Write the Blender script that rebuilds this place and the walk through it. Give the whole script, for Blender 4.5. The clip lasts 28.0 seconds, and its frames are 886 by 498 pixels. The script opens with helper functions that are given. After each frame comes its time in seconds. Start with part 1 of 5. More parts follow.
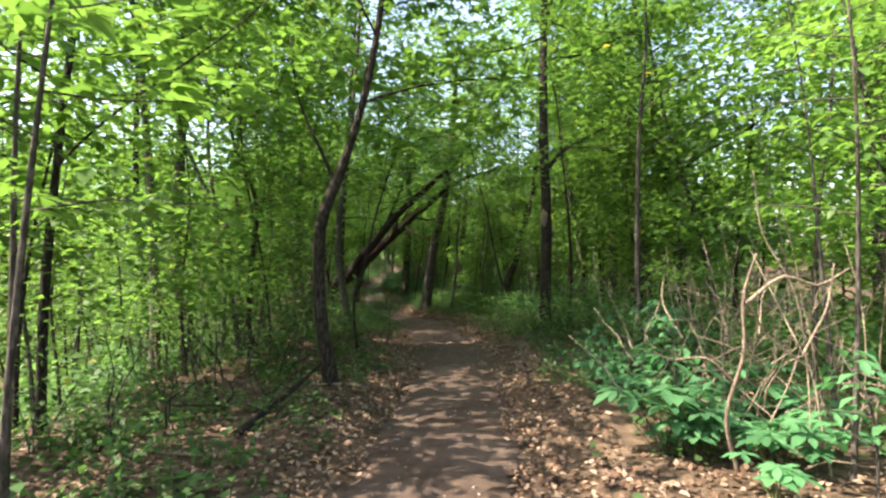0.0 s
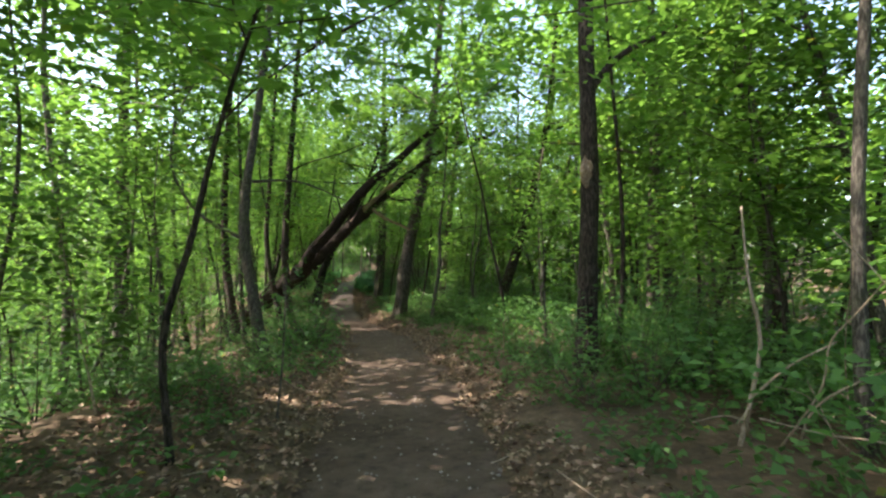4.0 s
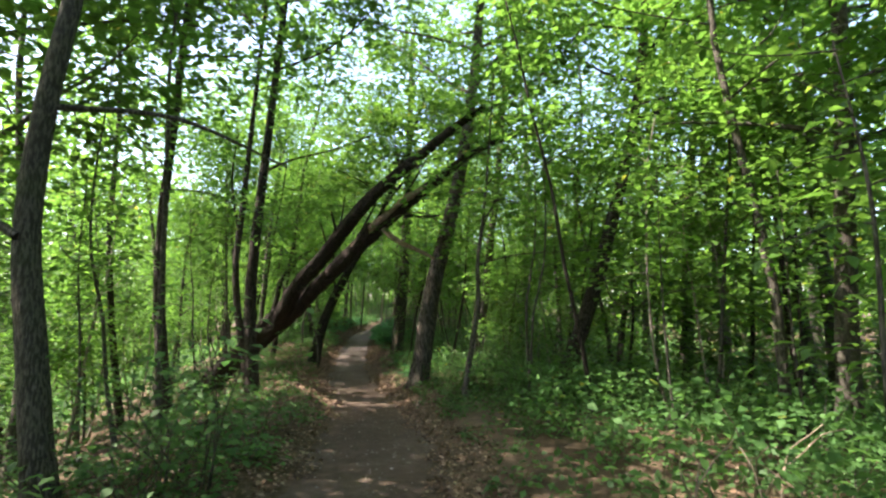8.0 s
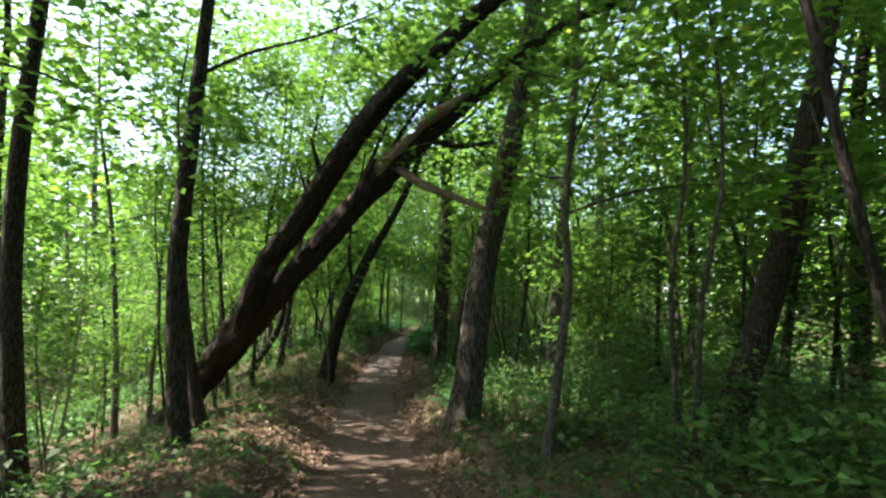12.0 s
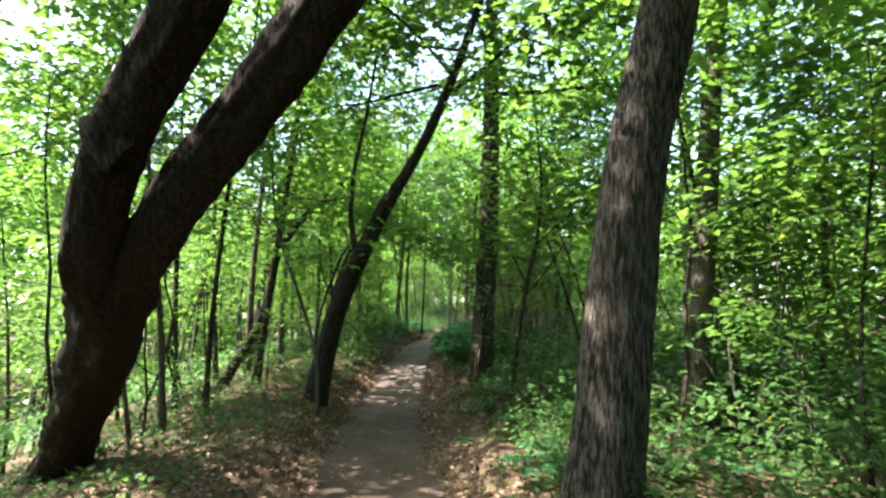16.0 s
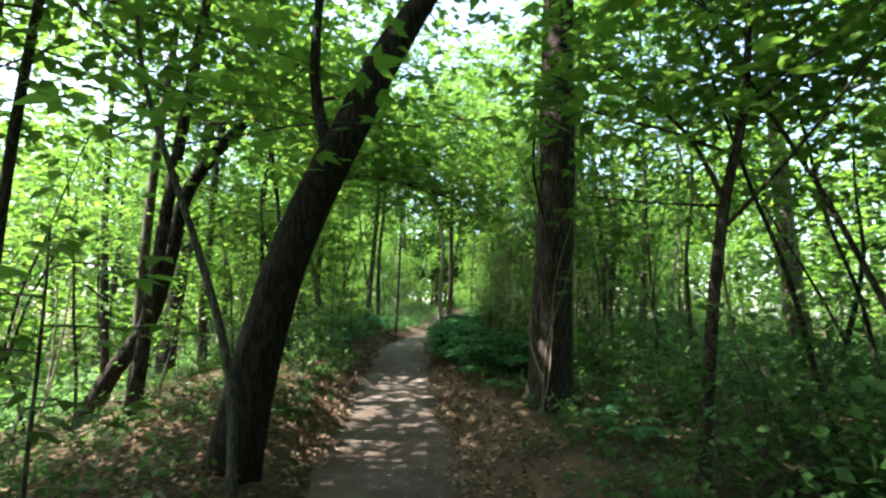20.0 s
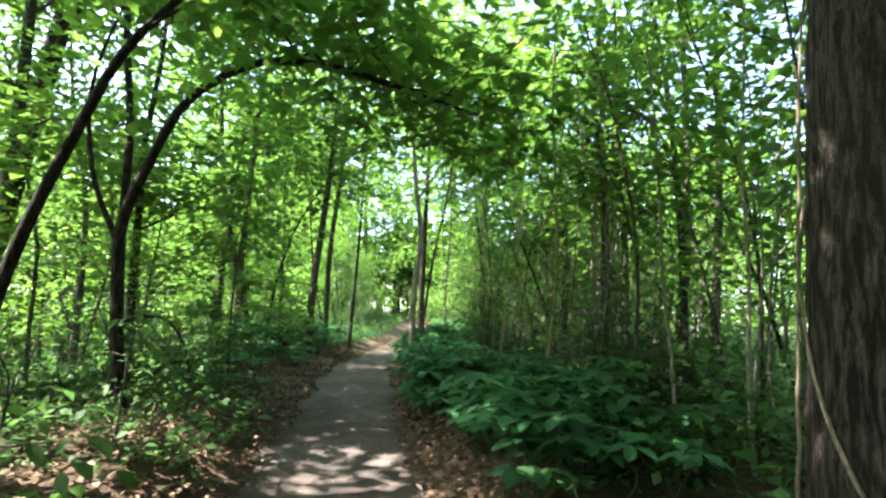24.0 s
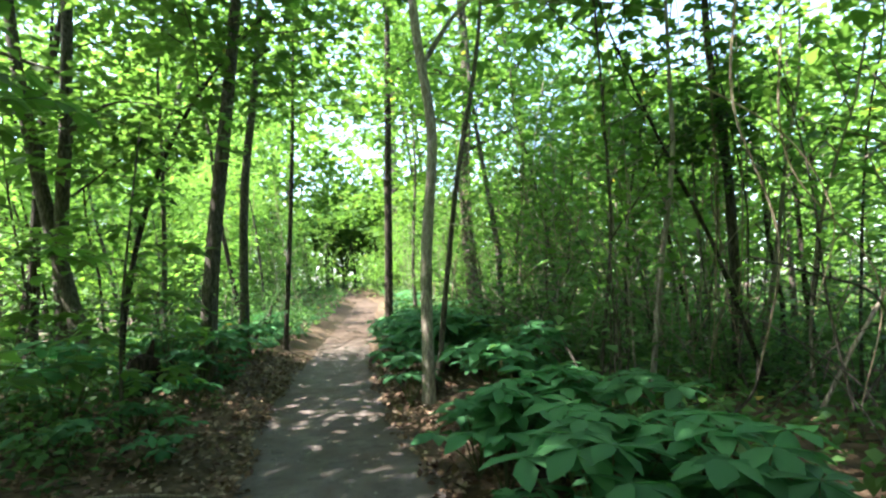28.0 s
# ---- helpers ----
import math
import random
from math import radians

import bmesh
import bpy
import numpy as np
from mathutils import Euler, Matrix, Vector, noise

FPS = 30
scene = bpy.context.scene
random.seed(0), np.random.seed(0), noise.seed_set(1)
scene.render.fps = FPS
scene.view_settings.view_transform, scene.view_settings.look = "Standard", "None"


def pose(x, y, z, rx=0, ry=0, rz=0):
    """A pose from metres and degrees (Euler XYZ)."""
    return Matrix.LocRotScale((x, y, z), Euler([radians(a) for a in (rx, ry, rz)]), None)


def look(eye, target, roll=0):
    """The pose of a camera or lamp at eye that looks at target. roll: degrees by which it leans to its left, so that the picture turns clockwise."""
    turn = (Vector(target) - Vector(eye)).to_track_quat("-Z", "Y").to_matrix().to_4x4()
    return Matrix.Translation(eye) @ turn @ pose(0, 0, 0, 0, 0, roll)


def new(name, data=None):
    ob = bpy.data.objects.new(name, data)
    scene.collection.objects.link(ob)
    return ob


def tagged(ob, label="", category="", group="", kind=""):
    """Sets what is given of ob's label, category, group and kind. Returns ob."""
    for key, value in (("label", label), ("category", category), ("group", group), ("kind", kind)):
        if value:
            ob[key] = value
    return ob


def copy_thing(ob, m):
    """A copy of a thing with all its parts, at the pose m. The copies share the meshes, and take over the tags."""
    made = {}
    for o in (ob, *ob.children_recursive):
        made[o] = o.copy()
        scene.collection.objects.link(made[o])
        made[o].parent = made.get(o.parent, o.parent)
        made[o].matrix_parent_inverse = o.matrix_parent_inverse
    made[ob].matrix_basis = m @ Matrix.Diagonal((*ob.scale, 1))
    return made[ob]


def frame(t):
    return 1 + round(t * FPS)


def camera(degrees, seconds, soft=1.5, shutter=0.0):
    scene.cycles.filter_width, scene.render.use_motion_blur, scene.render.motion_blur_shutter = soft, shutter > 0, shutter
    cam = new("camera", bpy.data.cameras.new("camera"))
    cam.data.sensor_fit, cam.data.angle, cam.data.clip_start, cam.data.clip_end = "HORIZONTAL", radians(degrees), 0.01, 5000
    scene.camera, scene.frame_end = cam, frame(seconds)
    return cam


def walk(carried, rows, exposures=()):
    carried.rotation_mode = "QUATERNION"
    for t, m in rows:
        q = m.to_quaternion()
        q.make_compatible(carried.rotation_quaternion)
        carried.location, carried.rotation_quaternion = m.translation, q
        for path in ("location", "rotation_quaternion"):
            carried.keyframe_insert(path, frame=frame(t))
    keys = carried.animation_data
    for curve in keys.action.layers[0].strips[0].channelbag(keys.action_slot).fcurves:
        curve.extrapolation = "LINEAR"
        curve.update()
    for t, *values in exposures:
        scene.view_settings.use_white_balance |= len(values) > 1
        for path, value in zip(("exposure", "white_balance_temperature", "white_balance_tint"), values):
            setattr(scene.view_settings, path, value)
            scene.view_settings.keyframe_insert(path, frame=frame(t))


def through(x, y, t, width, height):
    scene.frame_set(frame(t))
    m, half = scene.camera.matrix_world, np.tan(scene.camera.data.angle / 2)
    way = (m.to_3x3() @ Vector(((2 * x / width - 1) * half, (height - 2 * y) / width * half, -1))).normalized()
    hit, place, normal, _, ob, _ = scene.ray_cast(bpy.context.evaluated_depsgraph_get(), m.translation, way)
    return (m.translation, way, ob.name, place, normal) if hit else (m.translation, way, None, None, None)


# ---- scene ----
# the camera and its walk
cam = camera(80.0, 28.0, soft=2.4)
EXPOSURES = [(0.0, 2.2, 7100, 16), (2.0, 2.35, 6800, 15), (5.0, 2.5, 6800, 14), (8.0, 2.5, 6750, 14), (11.0, 2.35, 6700, 13), (14.0, 2.6, 6550, 11),
             (17.0, 3.1, 6500, 14), (20.0, 2.75, 6450, 11), (21.0, 2.9, 6450, 12), (24.0, 3.2, 6350, 13), (26.0, 3.15, 6400, 9), (28.0, 3.1, 6250, 11)]
PATH = [
    (0.0, (-0.442, -0.000, 1.486), (-0.436, 4.999, 1.602), -0.96),
    (0.5, (-0.438, 0.681, 1.488), (-0.415, 5.680, 1.584), -0.98),
    (1.0, (-0.464, 1.346, 1.470), (-0.343, 6.344, 1.549), -0.88),
    (1.5, (-0.384, 2.016, 1.486), (-0.227, 7.013, 1.550), -0.76),
    (2.0, (-0.302, 2.662, 1.462), (-0.121, 7.658, 1.533), -0.96),
    (2.5, (-0.274, 3.342, 1.384), (-0.071, 8.337, 1.450), -0.50),
    (4.5, (-0.000, 6.043, 1.328), (-0.000, 11.041, 1.470), -0.64),
    (5.0, (0.119, 6.697, 1.342), (-0.146, 11.682, 1.624), 1.22),
    (5.5, (0.177, 7.315, 1.371), (-0.085, 12.291, 1.784), 1.20),
    (6.0, (0.181, 7.951, 1.360), (0.072, 12.927, 1.845), 0.27),
    (6.5, (0.105, 8.679, 1.318), (-0.001, 13.650, 1.848), 0.50),
    (7.0, (0.066, 9.431, 1.279), (-0.083, 14.398, 1.833), 0.61),
    (7.5, (-0.029, 10.140, 1.256), (-0.232, 15.105, 1.809), 0.46),
    (8.0, (-0.101, 10.802, 1.221), (-0.318, 15.767, 1.773), 0.50),
    (8.5, (-0.158, 11.439, 1.199), (-0.386, 16.405, 1.739), 0.55),
    (9.0, (-0.217, 12.092, 1.187), (-0.472, 17.057, 1.717), 0.72),
    (9.5, (-0.256, 12.764, 1.170), (-0.580, 17.724, 1.715), 0.50),
    (10.0, (-0.295, 13.426, 1.119), (-0.742, 18.376, 1.664), 0.24),
    (10.5, (-0.334, 14.041, 1.098), (-0.849, 18.981, 1.672), -0.25),
    (11.0, (-0.395, 14.603, 1.076), (-0.969, 19.535, 1.661), -0.08),
    (11.5, (-0.409, 15.142, 1.013), (-1.039, 20.066, 1.609), -0.15),
    (13.5, (-0.696, 17.473, 1.004), (-1.479, 22.377, 1.586), 0.60),
    (14.0, (-0.846, 18.075, 0.967), (-1.675, 22.972, 1.544), 0.98),
    (14.5, (-0.976, 18.631, 0.908), (-1.833, 23.522, 1.494), 0.64),
    (15.0, (-1.146, 19.151, 0.831), (-2.016, 24.037, 1.439), 0.36),
    (15.5, (-1.353, 19.708, 0.779), (-2.211, 24.594, 1.406), 0.24),
    (16.0, (-1.614, 20.295, 0.710), (-2.446, 25.184, 1.351), -0.11),
    (16.5, (-1.873, 20.876, 0.679), (-2.654, 25.772, 1.327), -0.28),
    (17.0, (-2.151, 21.397, 0.641), (-2.841, 26.306, 1.292), -0.32),
    (17.5, (-2.378, 21.966, 0.572), (-2.945, 26.892, 1.216), -0.63),
    (18.0, (-2.621, 22.540, 0.515), (-3.155, 27.470, 1.158), -0.50),
    (18.5, (-2.811, 23.115, 0.486), (-3.297, 28.052, 1.112), -0.49),
    (19.0, (-3.012, 23.708, 0.454), (-3.467, 28.647, 1.084), -0.40),
    (19.5, (-3.152, 24.310, 0.439), (-3.591, 29.249, 1.081), -0.44),
    (20.0, (-3.333, 24.939, 0.429), (-3.748, 29.877, 1.091), -0.39),
    (20.5, (-3.471, 25.539, 0.440), (-3.871, 30.476, 1.125), 0.26),
    (21.0, (-3.583, 26.034, 0.459), (-3.964, 30.972, 1.143), 0.08),
    (21.5, (-3.653, 26.446, 0.532), (-3.993, 31.393, 1.174), -1.53),
    (23.5, (-3.860, 28.620, 0.472), (-3.942, 33.563, 1.221), 1.48),
    (24.0, (-4.004, 29.328, 0.488), (-4.052, 34.270, 1.248), 1.34),
    (24.5, (-4.182, 30.046, 0.489), (-4.187, 34.986, 1.257), 1.66),
    (25.0, (-4.340, 30.754, 0.533), (-4.273, 35.697, 1.278), 0.95),
    (25.5, (-4.463, 31.388, 0.609), (-4.391, 36.331, 1.361), 1.03),
    (26.0, (-4.622, 32.046, 0.704), (-4.508, 36.988, 1.453), 0.48),
    (26.5, (-4.816, 32.680, 0.776), (-4.620, 37.629, 1.461), -0.55),
    (27.0, (-4.976, 33.290, 0.813), (-4.602, 38.246, 1.361), -1.33),
    (27.5, (-5.086, 33.918, 0.811), (-4.533, 38.867, 1.255), -1.80),
    (28.0, (-5.119, 34.557, 0.829), (-4.470, 39.497, 1.250), -2.19),
]
walk(cam, [(t, look(eye, target, roll)) for t, eye, target, roll in PATH], EXPOSURES)

# ---------------------------------------------------------------- world, sun, exposure
SUN_AZ, SUN_EL = 97.0, 53.0      # degrees: azimuth to the left of the line walked, height


def sun_vector():
    a, e = radians(SUN_AZ), radians(SUN_EL)
    return Vector((-math.sin(a) * math.cos(e), math.cos(a) * math.cos(e), math.sin(e)))


world = bpy.data.worlds.new("sky")
scene.world = world
world.use_nodes = True
wn = world.node_tree.nodes
sky = wn.new("ShaderNodeTexSky")
sky.sky_type = "NISHITA"
sky.sun_disc = False
sky.sun_elevation = radians(SUN_EL)
sky.sun_rotation = radians(-SUN_AZ)
sky.air_density, sky.dust_density = 1.0, 2.5
wn["Background"].inputs["Strength"].default_value = 0.15
world.node_tree.links.new(sky.outputs["Color"], wn["Background"].inputs["Color"])

sun = new("sun", bpy.data.lights.new("sun", "SUN"))
sun.data.energy, sun.data.angle, sun.data.color = 4.2, radians(0.55), (1.0, 0.94, 0.84)
sun.matrix_world = look(sun_vector() * 80, (0, 0, 0))


# ---------------------------------------------------------------- materials
class Nodes:
    """A small builder of node materials."""

    def __init__(self, name):
        self.mat = bpy.data.materials.new(name)
        self.mat.use_nodes = True
        self.tree = self.mat.node_tree
        self.shader = self.tree.nodes["Principled BSDF"]
        self.out = self.tree.nodes["Material Output"]

    def add(self, kind, links=(), **values):
        n = self.tree.nodes.new("ShaderNode" + kind)
        for key, value in values.items():
            if key in ("blend_type", "data_type", "operation", "feature", "noise_dimensions"):
                if key == "blend_type":
                    n.blend_type = value
                elif key == "data_type":
                    n.data_type = value
                elif key == "operation":
                    n.operation = value
                elif key == "feature":
                    n.feature = value
            else:
                n.inputs[key.replace("_", " ")].default_value = value
        for socket, source in links:
            self.tree.links.new(source, n.inputs[socket])
        return n

    def join(self, source, shader_input):
        self.tree.links.new(source, self.shader.inputs[shader_input])

    def ramp(self, source, stops):
        n = self.tree.nodes.new("ShaderNodeValToRGB")
        while len(n.color_ramp.elements) < len(stops):
            n.color_ramp.elements.new(0.5)
        for e, (at, c) in zip(n.color_ramp.elements, stops):
            e.position, e.color = at, (*c, 1)
        self.tree.links.new(source, n.inputs["Fac"])
        return n.outputs["Color"]

    def noise(self, scale, detail=4, stretch=(1, 1, 1), rough=0.55):
        co = self.tree.nodes.new("ShaderNodeTexCoord")
        m = self.add("Mapping", [("Vector", co.outputs["Object"])])
        m.inputs["Scale"].default_value = stretch
        n = self.add("TexNoise", [("Vector", m.outputs["Vector"])], Scale=scale, Detail=detail, Roughness=rough)
        return n.outputs["Fac"]

    def mixed(self, fac, a, b, blend="MIX"):
        n = self.tree.nodes.new("ShaderNodeMix")
        n.data_type, n.blend_type = "RGBA", blend
        for sock, v in ((n.inputs[0], fac), (n.inputs[6], a), (n.inputs[7], b)):
            if isinstance(v, bpy.types.NodeSocket):
                self.tree.links.new(v, sock)
            elif isinstance(v, (int, float)):
                sock.default_value = v
            else:
                sock.default_value = (*v, 1)
        return n.outputs[2]

    def bump(self, height, strength, distance):
        n = self.add("Bump", [("Height", height)], Strength=strength, Distance=distance)
        self.join(n.outputs["Normal"], "Normal")


def leaf_material(name, dark, light, through=0.45, gloss=0.42, yellow=0.012):
    m = Nodes(name)
    geo = m.tree.nodes.new("ShaderNodeNewGeometry")
    info = m.tree.nodes.new("ShaderNodeObjectInfo")
    tone = m.ramp(geo.outputs["Random Per Island"], [(0.0, dark), (0.65, light), (1 - yellow, light), (1.0, (0.28, 0.24, 0.05))])
    hue = m.add("HueSaturation", [("Color", tone)])
    wide = m.add("MapRange", [("Value", info.outputs["Random"])], To_Min=0.72, To_Max=1.3)
    m.tree.links.new(wide.outputs["Result"], hue.inputs["Value"])
    mottled = m.mixed(m.noise(14, 2), hue.outputs["Color"], (0.9, 1.0, 0.8), "MULTIPLY")
    m.join(mottled, "Base Color")
    m.shader.inputs["Roughness"].default_value = gloss
    m.shader.inputs["Specular IOR Level"].default_value = 0.22
    glow = m.add("HueSaturation", [("Color", mottled)], Hue=0.488, Saturation=1.1, Value=2.0)
    back = m.add("BsdfTranslucent", [("Color", glow.outputs["Color"])])
    mix = m.add("MixShader", [(1, m.shader.outputs["BSDF"]), (2, back.outputs["BSDF"])], Fac=through)
    m.tree.links.new(mix.outputs["Shader"], m.out.inputs["Surface"])
    return m.mat


def bark_material(name, dark, mid, light, furrow=9.0, depth=0.02, moss=0.0):
    m = Nodes(name)
    ridge = m.noise(furrow * 4.2, 4, (1, 1, 0.24 if furrow < 12 or furrow > 13 else 0.13), 0.55)
    patch = m.noise(2.2, 4, (1, 1, 0.6))
    fine = m.noise(70, 4, (1, 1, 0.5), 0.7)
    tone = m.ramp(ridge, [(0.43, dark), (0.50, mid), (0.59, light)])
    tone = m.mixed(m.ramp(patch, [(0.4, (0, 0, 0)), (0.7, (0.5, 0.5, 0.5))]), tone, mid)
    tone = m.mixed(m.ramp(fine, [(0.35, (0.55, 0.55, 0.55)), (0.7, (0, 0, 0))]), tone, dark)
    if moss:
        tone = m.mixed(m.ramp(m.noise(3.1, 5), [(0.52, (0, 0, 0)), (0.68, (moss, moss, moss))]), tone, (0.05, 0.075, 0.02))
    info = m.tree.nodes.new("ShaderNodeObjectInfo")
    wide = m.add("MapRange", [("Value", info.outputs["Random"])], To_Min=0.8, To_Max=1.15)
    hue = m.add("HueSaturation", [("Color", tone)])
    m.tree.links.new(wide.outputs["Result"], hue.inputs["Value"])
    m.join(hue.outputs["Color"], "Base Color")
    m.shader.inputs["Roughness"].default_value = 0.88
    m.shader.inputs["Specular IOR Level"].default_value = 0.2
    both = m.add("Math", [(0, ridge), (1, fine)], operation="MULTIPLY_ADD")
    both.inputs[2].default_value = 0.0
    total = m.add("Math", [(0, ridge), (1, both.outputs["Value"])], operation="ADD")
    m.bump(total.outputs["Value"], 1.0, depth)
    return m.mat


def soil_material(name, stops, grit=60.0, depth=0.01, stain=(0.5, 0.45, 0.4), rough=0.95):
    m = Nodes(name)
    broad, fine = m.noise(1.6, 6), m.noise(grit, 6, rough=0.7)
    tone = m.ramp(m.noise(8, 8, rough=0.68), stops)
    tone = m.mixed(m.ramp(broad, [(0.38, (0, 0, 0)), (0.68, (0.7, 0.7, 0.7))]), tone, stain, "MULTIPLY")
    tone = m.mixed(m.ramp(fine, [(0.55, (0, 0, 0)), (0.75, (0.45, 0.45, 0.45))]), tone, (0.24, 0.21, 0.18))
    m.join(tone, "Base Color")
    m.shader.inputs["Roughness"].default_value = rough
    m.shader.inputs["Specular IOR Level"].default_value = 0.15
    m.bump(fine, 0.8, depth)
    return m.mat


def dry_leaf_material(name, stops):
    m = Nodes(name)
    geo = m.tree.nodes.new("ShaderNodeNewGeometry")
    tone = m.ramp(geo.outputs["Random Per Island"], stops)
    tone = m.mixed(m.noise(30, 3), tone, (0.7, 0.62, 0.55), "MULTIPLY")
    m.join(tone, "Base Color")
    m.shader.inputs["Roughness"].default_value = 0.8
    m.shader.inputs["Specular IOR Level"].default_value = 0.2
    return m.mat


LEAF_MID = leaf_material("maple_leaf", (0.052, 0.112, 0.028), (0.088, 0.168, 0.041), 0.52)
LEAF_FAR = leaf_material("far_leaf", (0.038, 0.09, 0.02), (0.09, 0.168, 0.036), 0.5, 0.7, 0.012)
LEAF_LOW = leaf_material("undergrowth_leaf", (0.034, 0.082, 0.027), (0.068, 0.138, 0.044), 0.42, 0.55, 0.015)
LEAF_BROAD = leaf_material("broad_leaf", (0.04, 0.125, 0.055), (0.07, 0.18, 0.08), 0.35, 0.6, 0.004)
BARK_DARK = bark_material("dark_bark", (0.014, 0.010, 0.008), (0.045, 0.034, 0.027), (0.10, 0.08, 0.064), 11, 0.028)
BARK_BLACK = bark_material("near_black_bark", (0.010, 0.008, 0.006), (0.028, 0.021, 0.017), (0.06, 0.046, 0.037), 8, 0.022)
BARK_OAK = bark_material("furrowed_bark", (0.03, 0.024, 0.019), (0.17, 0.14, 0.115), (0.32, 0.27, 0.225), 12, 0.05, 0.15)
# shade on the vine-wound trunk is put into this darker furrowed bark
BARK_SHADE = bark_material("shaded_furrowed_bark", (0.018, 0.014, 0.011), (0.075, 0.06, 0.05), (0.14, 0.115, 0.095), 12, 0.05, 0.12)
BARK_GREY = bark_material("grey_bark", (0.035, 0.03, 0.025), (0.09, 0.077, 0.063), (0.16, 0.14, 0.115), 14, 0.01, 0.25)
BARK_PALE = bark_material("pale_bark", (0.15, 0.125, 0.10), (0.27, 0.235, 0.19), (0.38, 0.34, 0.28), 14, 0.006)
BARK_LOG = bark_material("split_log_bark", (0.013, 0.009, 0.007), (0.030, 0.021, 0.016), (0.062, 0.042, 0.031), 9, 0.03)
WOOD_SPLIT = bark_material("split_wood", (0.15, 0.09, 0.06), (0.31, 0.21, 0.145), (0.47, 0.37, 0.28), 16, 0.018)
TWIG_DRY = bark_material("dry_twig", (0.16, 0.12, 0.085), (0.27, 0.21, 0.15), (0.38, 0.31, 0.23), 20, 0.003)
STEM_GREEN = bark_material("green_stem", (0.05, 0.07, 0.025), (0.09, 0.11, 0.045), (0.13, 0.13, 0.06), 20, 0.002)
SOIL = soil_material("forest_soil", [(0.3, (0.045, 0.03, 0.02)), (0.5, (0.10, 0.07, 0.045)), (0.7, (0.17, 0.12, 0.08))], 40, 0.02)
def trail_material():
    """Packed brown earth that turns to grey fine gravel farther along the trail."""
    m = Nodes("packed_earth")
    medium, fine = m.noise(9, 8, rough=0.68), m.noise(150, 6, rough=0.75)
    earth = m.ramp(medium, [(0.3, (0.064, 0.045, 0.034)), (0.5, (0.105, 0.076, 0.059)), (0.74, (0.17, 0.13, 0.10))])
    gravel = m.ramp(medium, [(0.3, (0.09, 0.077, 0.07)), (0.5, (0.155, 0.134, 0.125)), (0.74, (0.25, 0.22, 0.205))])
    co = m.tree.nodes.new("ShaderNodeTexCoord")
    split = m.add("SeparateXYZ", [("Vector", co.outputs["Object"])])
    along = m.add("MapRange", [("Value", split.outputs["Y"])], From_Min=24.0, From_Max=35.0)
    beyond = m.add("MapRange", [("Value", split.outputs["Y"])], From_Min=43.0, From_Max=48.0, To_Min=1.0, To_Max=0.0)
    paved = m.add("Math", [(0, along.outputs["Result"]), (1, beyond.outputs["Result"])], operation="MULTIPLY")
    tone = m.mixed(paved.outputs["Value"], earth, gravel)
    tone = m.mixed(m.ramp(m.noise(1.3, 6), [(0.35, (0, 0, 0)), (0.65, (0.9, 0.9, 0.9))]), tone, (0.6, 0.54, 0.5), "MULTIPLY")
    tone = m.mixed(m.ramp(m.noise(4.5, 6, rough=0.7), [(0.48, (0, 0, 0)), (0.66, (0.7, 0.7, 0.7))]), tone, (0.085, 0.058, 0.042))
    tone = m.mixed(m.ramp(fine, [(0.56, (0, 0, 0)), (0.72, (0.5, 0.5, 0.5))]), tone, (0.22, 0.20, 0.18))
    tone = m.mixed(m.ramp(fine, [(0.28, (0.6, 0.6, 0.6)), (0.42, (0, 0, 0))]), tone, (0.02, 0.016, 0.013))
    m.join(tone, "Base Color")
    m.shader.inputs["Roughness"].default_value = 0.95
    m.shader.inputs["Specular IOR Level"].default_value = 0.12
    both = m.add("Math", [(0, medium), (1, fine)], operation="ADD")
    m.bump(both.outputs["Value"], 0.9, 0.012)
    return m.mat


TRAIL = trail_material()
LITTER = dry_leaf_material("dry_leaf", [(0.0, (0.07, 0.043, 0.028)), (0.4, (0.16, 0.10, 0.066)), (0.75, (0.25, 0.175, 0.12)), (1.0, (0.40, 0.31, 0.235))])
STONE = soil_material("pebble_stone", [(0.3, (0.16, 0.14, 0.12)), (0.6, (0.30, 0.27, 0.24)), (0.8, (0.42, 0.39, 0.35))], 90, 0.003)


# ---------------------------------------------------------------- the lie of the land
def centre(y):
    """Where the middle of the trail runs, across, at a distance y along it."""
    return float(np.interp(y, TRAIL_Y, TRAIL_X))


TRAIL_Y = [-400, 0, 3.5, 8, 13, 18, 22.5, 26.5, 30.5, 34.3, 40, 46, 54, 60, 66, 74, 90, 400]
TRAIL_X = [-0.7, -0.7, -0.5, -0.25, -0.6, -1.3, -2.25, -3.5, -4.4, -4.95, -5.65, -5.8, -5.65, -5.5, -6.4, -9.5, -16.0, -16.0]
RISE_Y = [-400, -2, 6, 10, 14, 18, 22, 26, 30, 34, 38, 42, 48, 54, 62, 70, 90, 400]
RISE_Z = [0, 0, -0.10, -0.23, -0.40, -0.56, -0.93, -1.06, -0.96, -0.56, -0.27, -0.24, -0.2, 0.08, 0.6, 1.2, 1.8, 2]
BRINK_Y, BRINK_U = [-400, 8, 13, 18, 29, 34, 40, 400], [3.2, 3.2, 2.4, 1.9, 1.9, 2.4, 3.2, 3.2]
BANK_Y, BANK_Z = [-400, 16, 20, 33, 36, 400], [0.16, 0.16, 0.34, 0.34, 0.2, 0.2]
HALF_Y, HALF_W = [-400, 6, 11, 14, 20, 26, 32, 38, 46, 400], [0.6, 0.62, 0.78, 0.8, 0.78, 0.76, 0.64, 0.6, 0.52, 0.5]
